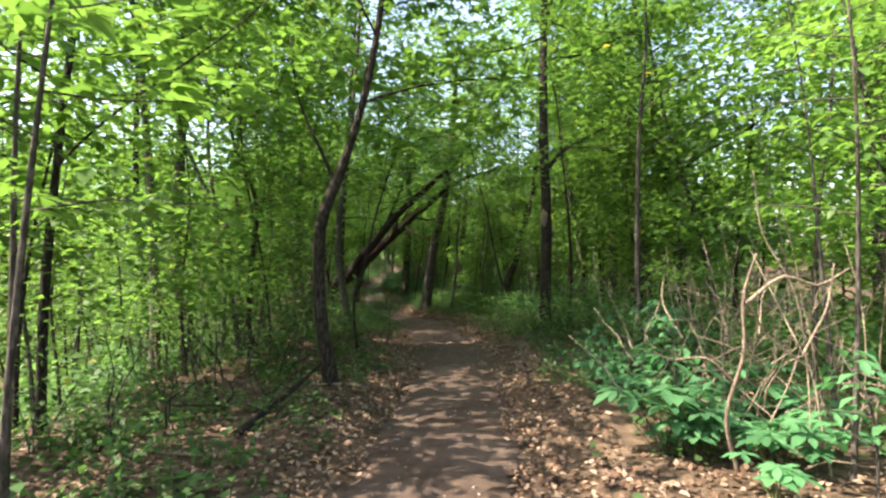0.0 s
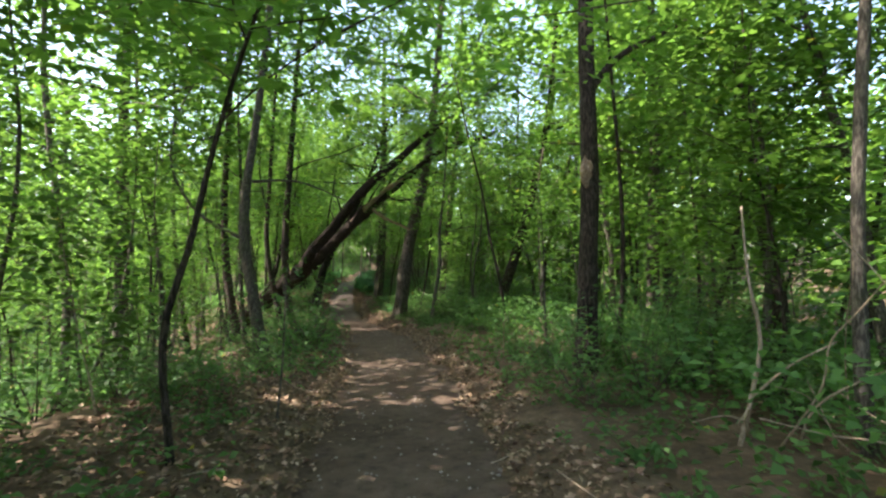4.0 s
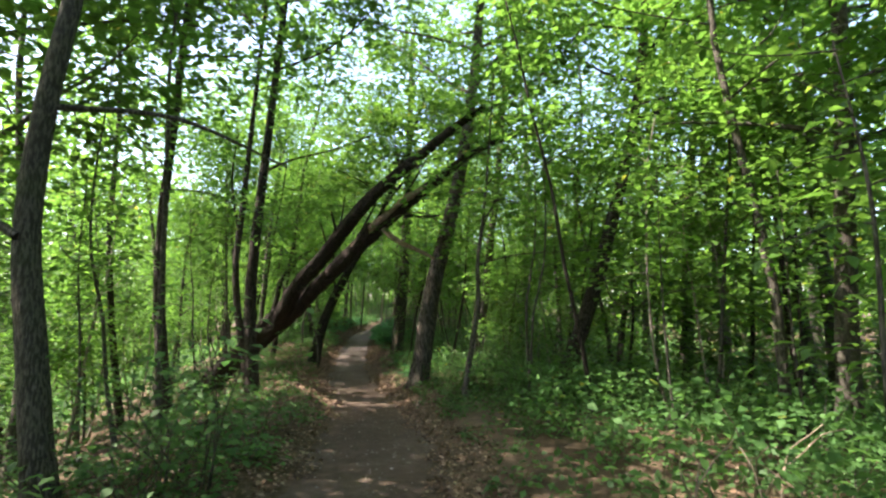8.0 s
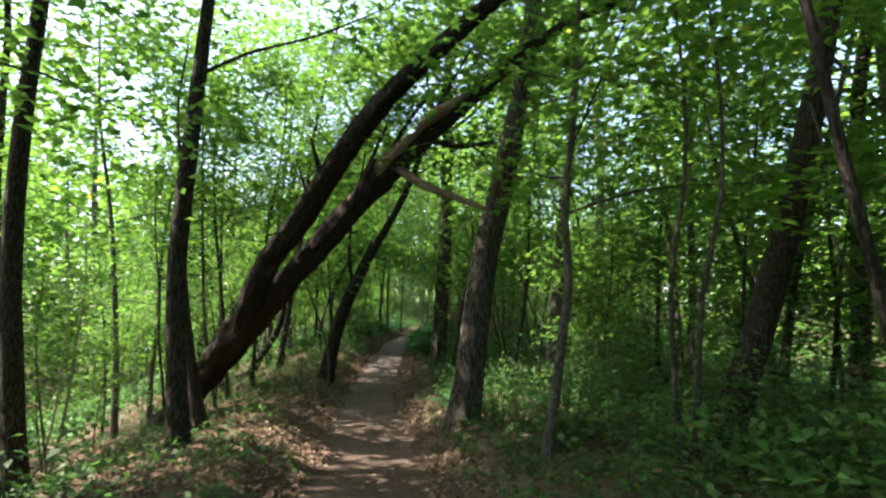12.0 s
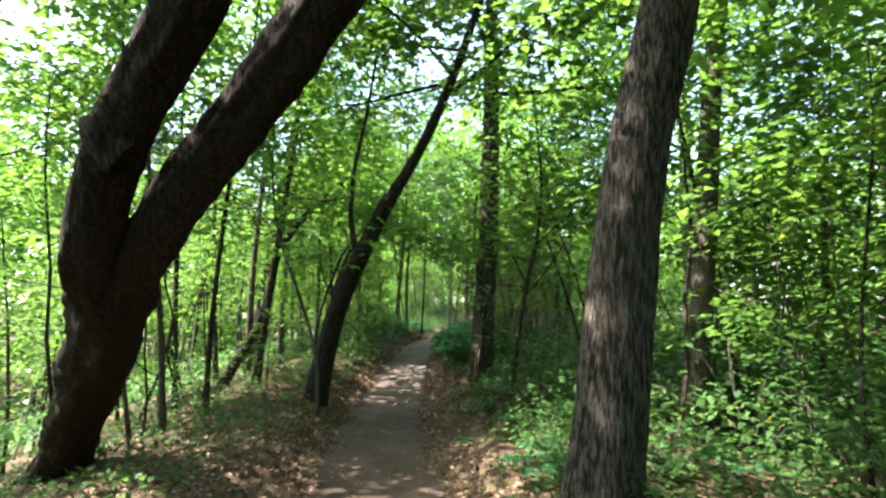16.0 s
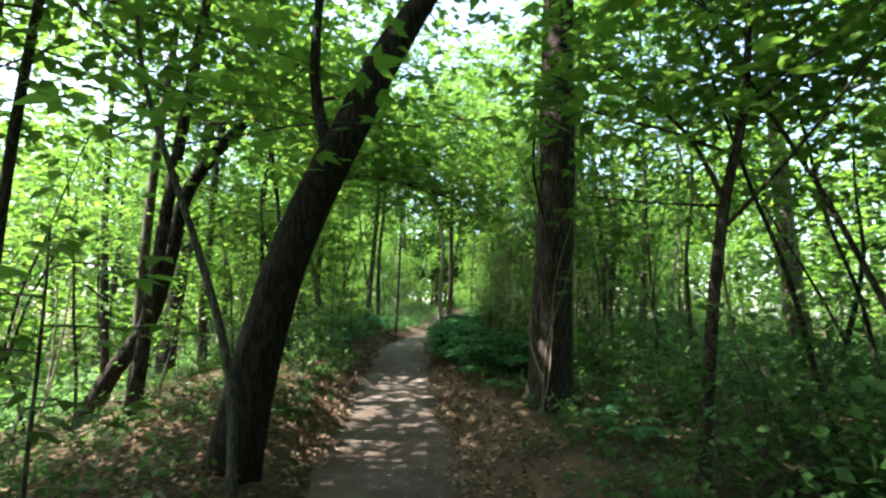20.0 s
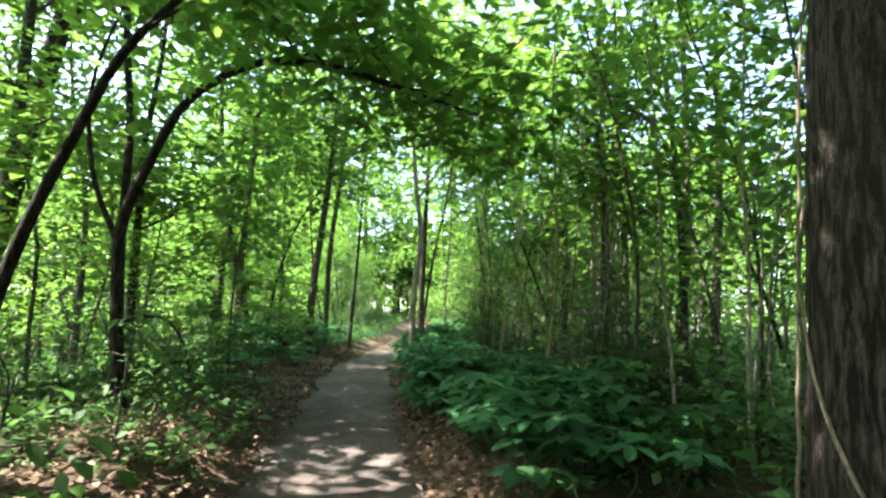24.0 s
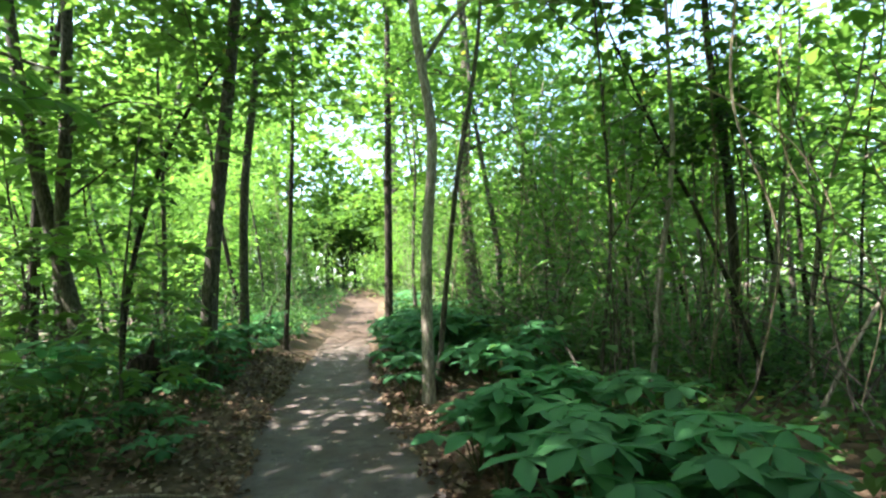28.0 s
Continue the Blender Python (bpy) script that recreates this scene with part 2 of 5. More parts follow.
_ease = lambda a, b, v: (lambda s: s * s * (3 - 2 * s))(min(max((v - a) / (b - a), 0.0), 1.0))


def rise(y):
    s = [np.interp(y + d, RISE_Y, RISE_Z) for d in (-1.5, -0.75, 0, 0.75, 1.5)]
    return float(sum(s) / 5)


def land(x, y):
    """The height of the ground."""
    u = x - centre(y)
    half = float(np.interp(y, HALF_Y, HALF_W))
    z = rise(y) + float(np.interp(y, BANK_Y, BANK_Z)) * _ease(half * 0.75, half + 0.75, abs(u))
    brink = float(np.interp(y, BRINK_Y, BRINK_U))
    if u < -brink:
        fall = min(-u - brink, 19)
        z -= 0.32 * (fall * fall / 1.6 if fall < 0.8 else fall - 0.4)
    if u > 3.4:
        z -= 0.14 * min(u - 3.4, 12)
    rough = _ease(half * 0.8, half + 0.4, abs(u))
    z += 0.05 * rough * noise.noise((x * 0.9, y * 0.9, 3.1)) + 0.02 * (0.35 + rough) * noise.noise((x * 3.3, y * 3.3, 7.7))
    return z


# ---------------------------------------------------------------- mesh tools
def mesh_of(name, verts, quads, material, smooth=True):
    me = bpy.data.meshes.new(name)
    verts, quads = np.asarray(verts, np.float32), np.asarray(quads, np.int32)
    n, k = quads.shape
    me.vertices.add(len(verts))
    me.vertices.foreach_set("co", verts.ravel())
    me.loops.add(n * k)
    me.loops.foreach_set("vertex_index", quads.ravel())
    me.polygons.add(n)
    me.polygons.foreach_set("loop_start", np.arange(0, n * k, k, dtype=np.int32))
    me.polygons.foreach_set("use_smooth", np.full(n, smooth))
    me.materials.append(material)
    me.update(calc_edges=True)
    return me


def part(name, me, parent=None, label=""):
    ob = new(name, me)
    if parent is not None:
        ob.parent = parent
    return tagged(ob, label)


def thing(name, place, label, category, group="", kind=""):
    ob = new(name)
    ob.location = place
    ob.empty_display_size = 0.2
    return tagged(ob, label, category, group, kind)


def glide(points, radii, step):
    """A smooth line through the points, with its radii."""
    p, r = np.asarray(points, float), np.asarray(radii, float)
    run = np.r_[0, np.cumsum(np.linalg.norm(np.diff(p, axis=0), axis=1) + 1e-6)]
    way = np.gradient(p, run, axis=0) if len(p) > 2 else np.repeat((p[1:] - p[:1]) / run[1], 2, 0)
    out, rad = [], []
    for i in range(len(p) - 1):
        gap = run[i + 1] - run[i]
        n = max(2, int(gap / step))
        for s in np.arange(n) / n:
            out.append((2 * s**3 - 3 * s**2 + 1) * p[i] + (s**3 - 2 * s**2 + s) * gap * way[i] + (3 * s**2 - 2 * s**3) * p[i + 1] + (s**3 - s**2) * gap * way[i + 1])
            rad.append(r[i] + (r[i + 1] - r[i]) * s)
    return np.array(out + [p[-1]]), np.array(rad + [r[-1]])


def tube(points, radii, sides=10, step=0.15, rough=0.06, seed=0.0, flare=0.0, lobes=5, furrow=0.0):
    """Verts and quads of a round, slightly uneven limb along the points; flare widens its foot."""
    line, rad = glide(points, radii, step)
    way = np.gradient(line, axis=0)
    way /= np.linalg.norm(way, axis=1, keepdims=True) + 1e-9
    ref = np.array([0.83, 0.55, 0.05])
    a = np.cross(way, ref)
    a /= np.linalg.norm(a, axis=1, keepdims=True) + 1e-9
    b = np.cross(way, a)
    turn = np.arange(sides) / sides * 2 * np.pi
    run = np.r_[0, np.cumsum(np.linalg.norm(np.diff(line, axis=0), axis=1))]
    verts = np.zeros((len(line), sides, 3))
    for i in range(len(line)):
        foot = flare * math.exp(-run[i] / (2.2 * rad[0] + 0.05))
        for j in range(sides):
            k = rad[i] * (1 + foot * (0.65 + 0.5 * math.cos(turn[j] * lobes + seed)))
            k *= 1 + rough * noise.noise((math.cos(turn[j]) * 1.7 + seed * 3.7, math.sin(turn[j]) * 1.7, run[i] * 1.3 + seed))
            k *= 1 + 0.5 * rough * noise.noise((math.cos(turn[j]) * 4 + seed, math.sin(turn[j]) * 4, run[i] * 5 - seed))
            if furrow:
                c, d = math.cos(turn[j]) * rad[0] * 34, math.sin(turn[j]) * rad[0] * 34
                wave = noise.noise((c, d, run[i] * 5 + seed)) + 0.5 * noise.noise((c * 2.1, d * 2.1, run[i] * 13))
                k += furrow * (0.35 - min(abs(wave) * 3.2, 1.0)) * -1
            verts[i, j] = line[i] + k * (math.cos(turn[j]) * a[i] + math.sin(turn[j]) * b[i])
    n = len(line)
    i, j = np.meshgrid(np.arange(n - 1), np.arange(sides), indexing="ij")
    quads = np.stack([i * sides + j, i * sides + (j + 1) % sides, (i + 1) * sides + (j + 1) % sides, (i + 1) * sides + j], -1).reshape(-1, 4)
    verts = np.vstack([verts.reshape(-1, 3), line[-1:] + way[-1] * rad[-1] * 0.4])
    tip = len(verts) - 1
    cap = np.array([[(n - 1) * sides + k, (n - 1) * sides + (k + 1) % sides, (n - 1) * sides + (k + 2) % sides, tip] for k in range(0, sides - 1, 2)])
    return verts, np.vstack([quads, cap])


def joined(pieces):
    verts, quads, at = [], [], 0
    for v, q in pieces:
        verts.append(v)
        quads.append(np.asarray(q) + at)
        at += len(v)
    return np.vstack(verts), np.vstack(quads)


def unit(v):
    return v / (np.linalg.norm(v, axis=-1, keepdims=True) + 1e-9)


def leaf_quads(at, axis, up, length, wide=0.36, fold=0.10):
    """Simple pointed leaves, one folded quad each."""
    axis = unit(axis)
    side = unit(np.cross(axis, up))
    top = np.cross(side, axis)
    length = np.asarray(length)[:, None]
    v = np.stack([at, at + axis * length * 0.45 + side * length * wide + top * length * fold,
                  at + axis * length - top * length * 0.05, at + axis * length * 0.45 - side * length * wide + top * length * fold], 1)
    return v.reshape(-1, 3), np.arange(len(at) * 4).reshape(-1, 4)


def leaf_blades(at, axis, up, length, wide=0.22, fold=0.12, droop=0.18):
    """Fuller leaves: widest past the middle, creased along the midrib, the tip drooping."""
    axis = unit(axis)
    side = unit(np.cross(axis, up))
    top = np.cross(side, axis)
    L = np.asarray(length)[:, None]
    put = lambda s, w, h: at + axis * L * s + side * L * w + top * L * h
    v = np.stack([put(0, 0, 0), put(0.5, 0, 0.0), put(1, 0, -droop),
                  put(0.28, wide * 0.62, fold * 0.6), put(0.62, wide, fold - droop * 0.3), put(0.86, wide * 0.5, -droop * 0.55),
                  put(0.28, -wide * 0.62, fold * 0.6), put(0.62, -wide, fold - droop * 0.3), put(0.86, -wide * 0.5, -droop * 0.55)], 1)
    base = np.array([[0, 3, 4, 1], [1, 4, 5, 2], [0, 1, 7, 6], [1, 2, 8, 7]])
    q = (np.arange(len(at))[:, None, None] * 9 + base[None]).reshape(-1, 4)
    return v.reshape(-1, 3), q


def leaf_lobes(at, axis, up, length):
    """Three-lobed maple leaves, a folded quad for each lobe."""
    axis = unit(axis)
    side = unit(np.cross(axis, up))
    pieces = []
    for turn, s in ((-0.9, 0.78), (0.0, 1.0), (0.9, 0.78)):
        way = axis * math.cos(turn) + side * math.sin(turn)
        pieces.append(leaf_quads(at, way, up, np.asarray(length) * s, 0.24, 0.05))
    return joined(pieces)


def sprays(rng, hubs, radius, count, size, flat=0.22, tilt=0.25):
    """Flat, layered fans of leaves round each hub, as a branch tip carries them."""
    hubs = np.asarray(hubs, float).reshape(-1, 3)
    n = len(hubs) * count
    c = np.repeat(hubs, count, 0)
    rad = np.repeat(np.broadcast_to(radius, len(hubs)), count)
    a, r = rng.uniform(0, 2 * np.pi, n), np.sqrt(rng.uniform(0.02, 1, n)) * rad * rng.uniform(0.75, 1.15, n)
    lean = np.repeat(rng.normal(0, tilt, (len(hubs), 2)), count, 0)
    dx, dy = r * np.cos(a), r * np.sin(a)
    dz = lean[:, 0] * dx + lean[:, 1] * dy + rng.normal(0, flat, n) * rad - 0.22 * r * r / np.maximum(rad, 0.1)
    at = c + np.stack([dx, dy, dz], 1)
    turn = a + rng.normal(0, 0.9, n)
    axis = np.stack([np.cos(turn), np.sin(turn), rng.normal(-0.22, 0.26, n)], 1)
    up = np.stack([rng.normal(0, 0.27, n), rng.normal(0, 0.27, n), np.ones(n)], 1)
    return at, axis, up, rng.uniform(0.6, 1.25, n) * size


# ---------------------------------------------------------------- ground and trail
def strip(us, ys, height):
    verts = [(centre(y) + u, y, height(centre(y) + u, y, u)) for y in ys for u in us]
    n, m = len(ys), len(us)
    i, j = np.meshgrid(np.arange(n - 1), np.arange(m - 1), indexing="ij")
    quads = np.stack([i * m + j, i * m + j + 1, (i + 1) * m + j + 1, (i + 1) * m + j], -1).reshape(-1, 4)
    return verts, quads


far_u = [4.6, 5.2, 6, 7, 8, 9.5, 11, 13, 16, 20, 26, 35, 50, 80, 150, 400, 1500]
us = [-u for u in reversed(far_u)] + list(np.arange(-4.2, 4.21, 0.2)) + far_u
ys = [-1500, -400, -120, -50, -25, -14, -8, -5] + list(np.arange(-3, 52, 0.25)) + list(np.arange(52, 80, 1.0)) + [90, 110, 140, 200, 400, 1500]
ground = part("ground", mesh_of("ground", *strip(us, ys, lambda x, y, u: land(x, y)), SOIL))
tagged(ground, "brown forest soil under fallen leaves beside the trail", "ground", kind="structure")


def trail_height(x, y, u):
    half = float(np.interp(y, HALF_Y, HALF_W))
    edge = abs(u) / (half * (1 + 0.16 * noise.noise((y * 0.55, math.copysign(5, u), 0)) + 0.10 * noise.noise((y * 2.1, u, 4))))
    return land(x, y) + 0.028 - 0.05 * _ease(0.8, 1.2, edge) - 0.12 * max(edge - 1.2, 0)


road_u = np.linspace(-1.35, 1.35, 37)
trail = part("trail", mesh_of("trail", *strip(road_u, list(np.arange(-6, 70, 0.14)), trail_height), TRAIL))
tagged(trail, "narrow footpath of packed dark brown earth and fine gravel", "trail", kind="structure")


# ---------------------------------------------------------------- grown things
def branch_line(rng, start, way, length, lift, bends=4, wander=0.16):
    pts, p, w = [np.array(start, float)], np.array(start, float), unit(np.array(way, float))
    for _ in range(bends):
        w = unit(w + rng.normal(0, wander, 3) + np.array([0, 0, lift]))
        p = p + w * length / bends
        pts.append(p)
    return np.array(pts)


def off_way(p, wide, tall):
    """Which places keep clear of the walked way."""
    p = np.asarray(p, float).reshape(-1, 3)
    u = np.abs(p[:, 0] - np.interp(p[:, 1], TRAIL_Y, TRAIL_X))
    return (u > wide) | (p[:, 2] > np.interp(p[:, 1], RISE_Y, RISE_Z) + tall) | (p[:, 1] > 37.5)


def grow(rng, trunk, radii, low, reach, limbs, leaves, size, bark, leaf, limb_rise=0.25, sides=9, flare=0.5,
         lopside=None, hubs_per=3, radius=0.6, top_hubs=4, joint=False, furrow=0.0, origin=None):
    """Meshes of one tree about its foot: trunk, limbs, crown. low: the share of the trunk from which limbs grow."""
    tr = tube(trunk, radii, sides if not joint else 6, 0.07 if furrow else 0.16 if not joint else 0.6, 0.07, rng.uniform(0, 9), flare, 5, furrow)
    line, rad = glide(trunk, radii, 0.1)
    hubs, bones, twigs = [], [], []
    for k in range(limbs):
        s = low + (0.97 - low) * (k + rng.uniform(0, 1)) / limbs
        i = int(s * (len(line) - 1))
        a = k * 2.4 + rng.uniform(-0.6, 0.6)
        way = np.array([math.cos(a), math.sin(a), limb_rise + rng.uniform(-0.15, 0.3)])
        if lopside is not None and rng.uniform() < 0.6:
            way = way + np.array(lopside)
        ln = reach * (1.15 - 0.55 * (s - low) / max(1 - low, 0.01)) * rng.uniform(0.7, 1.15)
        bl = branch_line(rng, line[i], way, ln, 0.02)
        if origin is not None and not off_way(bl + np.array(origin), 1.0, 2.4).all():
            continue
        bones.append(tube(bl, np.linspace(max(rad[i] * 0.42, 0.008), 0.005, 5), 3 if joint else 5, 0.9 if joint else 0.3, 0.08, rng.uniform(0, 9)))
        fine, _ = glide(bl, np.zeros(5), 0.1)
        for h in range(hubs_per):
            f = fine[int((0.35 + 0.65 * (h + 0.6) / hubs_per) * (len(fine) - 1))]
            hub = f + rng.normal(0, 0.22 * radius, 3)
            hubs.append(hub)
            if joint:
                hubs.append(f + rng.normal(0, 0.5 * radius, 3) * (1, 1, 0.3))
            elif h < hubs_per - 1:
                side = f + np.append(rng.normal(0, 0.55 * radius, 2), rng.normal(0, 0.1))
                hubs.append(side)
                twigs.append(tube([f, (f + side) / 2 + (0, 0, 0.03), side], [0.006, 0.004, 0.003], 3, 0.6, 0))
    for _ in range(top_hubs):
        hubs.append(line[-1] + rng.normal(0, 0.35, 3))
    hubs = np.array(hubs)
    count = max(6, leaves // len(hubs))
    lobed = origin is not None and leaves <= 13000
    fan = sprays(rng, hubs, radius, count // 2 if lobed else count, size * 1.2 if lobed else size)
    if origin is not None:
        ok = off_way(fan[0] + np.array(origin), 1.2, 2.5)
        fan = [v[ok] for v in fan]
    lv = leaf_lobes(*fan) if lobed else leaf_quads(*fan)
    crown = mesh_of("crown", *lv, leaf)
    if joint:
        return mesh_of("trunk", *tr, bark), [], mesh_of("branchwork", *joined(bones + twigs), bark) if joint != "far" else None, crown
    return mesh_of("trunk", *tr, bark), [mesh_of("limb", *b, bark) for b in bones], mesh_of("branchwork", *joined(twigs), bark), crown


def tree_of(name, meshes, place, label, category, group="", turn=0.0, scale=1.0):
    t = thing(name, place, label, category, group)
    t.rotation_euler = (0, 0, turn)
    t.scale = (scale, scale, scale)
    stem, arms, fine, crown = meshes
    part("trunk", stem, t)
    for me in arms:
        part("limb", me, t)
    if fine is not None:
        tagged(part("branchwork", fine, t), kind="stuff")
    part("crown", crown, t)
    return t


def foot(x, y, sink=0.06):
    return (x, y, land(x, y) - sink)


# trees that stand beside the trail, each with its own lean
def standing_tree(y, line, r0, r1, top, bark, label, seed, low=0.62, reach=2.2, limbs=9, leaves=3600, size=0.12,
                  depth=(0, 0), flare=0.55, lopside=None, name="tree", sides=14, side_limbs=(), radius=0.75, furrow=0.0):
    """line: (x, z) along the trunk from its foot; top: (x, z) of its crown; depth: how far y shifts up to the last point."""
    rng = np.random.default_rng(seed)
    x0 = line[0][0]
    base = Vector(foot(x0, y, 0.1))
    pts = [(0, 0, 0)]
    zs = line[-1][1]
    for x, z in line[1:]:
        f = (z - base.z) / (zs - base.z)
        if z > base.z + 0.3:
            pts.append((x - x0, depth[0] * f, z - base.z))
    pts.append((top[0] - x0, depth[1], top[1] - base.z))
    radii = np.interp(np.linspace(0, 1, len(pts)), [0, 0.75, 1], [r0, r1, r1 * 0.35])
    made = grow(rng, pts, radii, low, reach * 1.4, limbs + 2, leaves, size * 1.15, bark, LEAF_MID, 0.3, sides, flare, lopside, 3, radius, furrow=furrow, origin=base)
    t = tree_of(name, made, base, label, "tree")
    for k, (way, radius0, *bare) in enumerate(side_limbs):
        line3 = [(x - x0, dy, z - base.z) for x, dy, z in way]
        part("limb", mesh_of("limb", *tube(line3, np.linspace(radius0, radius0 * 0.35, len(line3)), 8, 0.12, 0.1, seed + k), bark), t)
        if bare:
            continue
        ends = np.array(line3[-1]) + rng.normal(0, 0.3, (5, 3))
        fan = sprays(rng, ends, 0.5, 26, size * 1.15)
        ok = off_way(fan[0] + np.array(base), 1.3, 2.5)
        if ok.any():
            part("leaves", mesh_of("leaves", *leaf_lobes(*[v[ok] for v in fan]), LEAF_MID), t)
    return t


scarred = standing_tree(12.3, [(1.90, -0.2), (1.95, 1.0), (2.0, 2.5), (1.98, 3.7)], 0.135, 0.10, (2.4, 14), BARK_DARK,
              "dark straight trunk with a pale broken-branch scar", 11, 0.44, 3.5, 18, 12800, sides=44, furrow=0.008,
              side_limbs=[([(1.98, 0, 3.5), (2.4, 0.1, 4.0), (3.1, 0.2, 4.4), (4.0, 0.4, 4.9)], 0.055)])
part("branch_scar", mesh_of("branch_scar", *tube([(0.05, -0.05, 2.5), (0.03, -0.07, 2.62), (0.035, -0.075, 2.75), (0.05, -0.05, 2.92)], [0.03, 0.07, 0.076, 0.03], 18, 0.02, 0.75, 3.0, 0, 5, 0.02), WOOD_SPLIT), scarred, "pale broken-branch scar")
standing_tree(14.5, [(-3.0, -0.2), (-3.2, 0.9), (-3.32, 1.8), (-3.28, 2.55), (-3.12, 3.6)], 0.105, 0.075, (-2.2, 14.5), BARK_GREY,
              "slim grey-brown tree with a long bare side branch", 12, 0.42, 3.2, 15, 9000, size=0.125,
              side_limbs=[([(-3.3, -0.1, 1.7), (-4.09, -0.1, 2.2), (-4.5, -0.1, 3.0), (-4.4, -0.1, 3.8), (-4.05, 0, 4.6)], 0.035),
                          ([(-3.25, 0, 2.7), (-2.5, 0.4, 2.75), (-1.7, 0.8, 2.45)], 0.028, "bare")])
standing_tree(21.0, [(-5.81, -0.7), (-6.14, 1.46), (-6.18, 3.0), (-6.1, 4.46)], 0.12, 0.085, (-5.5, 15.5), BARK_DARK,
              "slim dark upright tree on the bank edge", 13, 0.42, 3.2, 16, 10500, size=0.13)
standing_tree(21.8, [(-4.49, -0.48), (-4.64, 1.5), (-4.55, 3.17), (-4.47, 4.2)], 0.125, 0.09, (-3.6, 15.5), BARK_DARK,
              "slim dark upright tree in front of the leaning log", 14, 0.42, 3.0, 15, 8500,
              side_limbs=[([(-4.5, 0, 4.1), (-3.9, 0.1, 4.4), (-3.0, 0.3, 4.7), (-2.2, 0.5, 5.1)], 0.03)])
standing_tree(23.4, [(-5.18, -0.8), (-5.5, 0.57), (-5.7, 2.2), (-5.62, 3.4)], 0.10, 0.07, (-5.0, 13), BARK_DARK,
              "thin dark forked tree beside the leaning log", 15, 0.5, 1.8, 8, 2600,
              side_limbs=[([(-5.65, 0, 3.0), (-5.8, 0, 3.6), (-5.95, 0.1, 4.4), (-5.9, 0.2, 5.6)], 0.04)])
standing_tree(23.9, [(-1.28, -0.66), (-1.12, 0.33), (-0.92, 1.7), (-0.63, 2.92), (-0.38, 4.0)], 0.215, 0.175, (0.5, 12), BARK_OAK,
              "stout furrowed trunk leaning over the trail edge", 16, 0.52, 3.0, 12, 7000, sides=96, flare=0.4, radius=0.8, furrow=0.016,
              side_limbs=[([(-0.62, 0, 2.95), (-0.6, -0.5, 3.1), (-0.4, -0.9, 2.9), (-0.1, -1.3, 2.75)], 0.025), ([(-0.6, 0, 3.1), (-0.95, -0.6, 3.4), (-1.3, -1.1, 3.4), (-1.7, -1.4, 3.25)], 0.025), ([(-0.45, 0, 3.6), (-0.1, -0.8, 3.9), (0.4, -1.5, 3.8)], 0.03)])
standing_tree(22.4, [(1.80, -0.9), (2.21, 0.3), (2.75, 1.87), (3.14, 3.3), (3.45, 4.5)], 0.185, 0.13, (4.3, 14), BARK_DARK,
              "dark trunk leaning away from the trail", 17, 0.42, 2.8, 13, 7000, sides=18)
standing_tree(21.7, [(-0.15, -0.4), (0.05, 0.6), (0.15, 1.28), (0.14, 2.1), (0.25, 3.05)], 0.06, 0.04, (0.5, 6.5), BARK_GREY,
              "slender grey young maple with layered leaves", 18, 0.35, 1.7, 10, 4200, size=0.11)
standing_tree(27.2, [(0.2, -0.2), (0.5, 1.7), (0.65, 3.2), (0.82, 4.6)], 0.14, 0.11, (1.3, 12), BARK_GREY,
              "straight grey tree set back from the trail", 19, 0.6, 2.4, 9, 3600)
standing_tree(29.0, [(-5.33, -0.6), (-5.08, 0.38), (-4.78, 1.27), (-4.43, 1.97), (-4.1, 2.64), (-3.8, 3.1)], 0.185, 0.125, (-1.6, 8.6), BARK_BLACK,
              "dark trunk leaning far across the trail", 20, 0.55, 2.8, 14, 9500, size=0.13, sides=20, flare=0.35,
              side_limbs=[([(-4.6, 0, 1.75), (-4.72, 0, 2.3), (-4.72, 0, 3.0), (-4.5, 0.1, 4.4), (-4.3, 0.2, 6)], 0.06)])
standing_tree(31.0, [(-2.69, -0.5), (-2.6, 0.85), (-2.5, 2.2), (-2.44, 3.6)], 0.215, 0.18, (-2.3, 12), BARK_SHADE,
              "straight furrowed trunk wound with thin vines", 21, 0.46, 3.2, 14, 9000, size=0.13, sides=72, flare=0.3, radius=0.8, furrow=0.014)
standing_tree(28.6, [(-2.0, -0.6), (-1.8, 0.78), (-1.71, 1.24), (-1.55, 1.83), (-1.48, 2.3)], 0.042, 0.028, (-1.6, 5), BARK_DARK,
              "slender dark forked sapling with wide low branches", 22, 0.3, 1.5, 9, 3200, size=0.11,
              side_limbs=[([(-1.72, 0, 1.22), (-1.94, 0, 1.7), (-2.17, 0, 1.95), (-2.6, 0.1, 2.4)], 0.018),
                          ([(-1.72, 0, 1.18), (-2.03, 0, 1.2), (-2.67, -0.1, 1.25)], 0.012)])
standing_tree(32.0, [(-8.95, -1.1), (-8.59, -0.36), (-8.06, 0.42), (-7.79, 1.38), (-7.6, 2.25), (-7.1, 2.96), (-6.7, 3.33), (-6.2, 3.5)], 0.125, 0.075, (-5.4, 3.6), BARK_BLACK,
              "crooked leaning tree with an arching stem", 23, 0.75, 1.5, 6, 1500)
standing_tree(28.3, [(-4.95, -0.6), (-5.02, 0.14), (-5.25, 0.86), (-5.48, 1.44), (-5.67, 1.92)], 0.032, 0.022, (-5.9, 4.6), BARK_GREY,
              "thin bent sapling at the foot of the leaning trunk", 24, 0.45, 1.2, 7, 1500, sides=8)
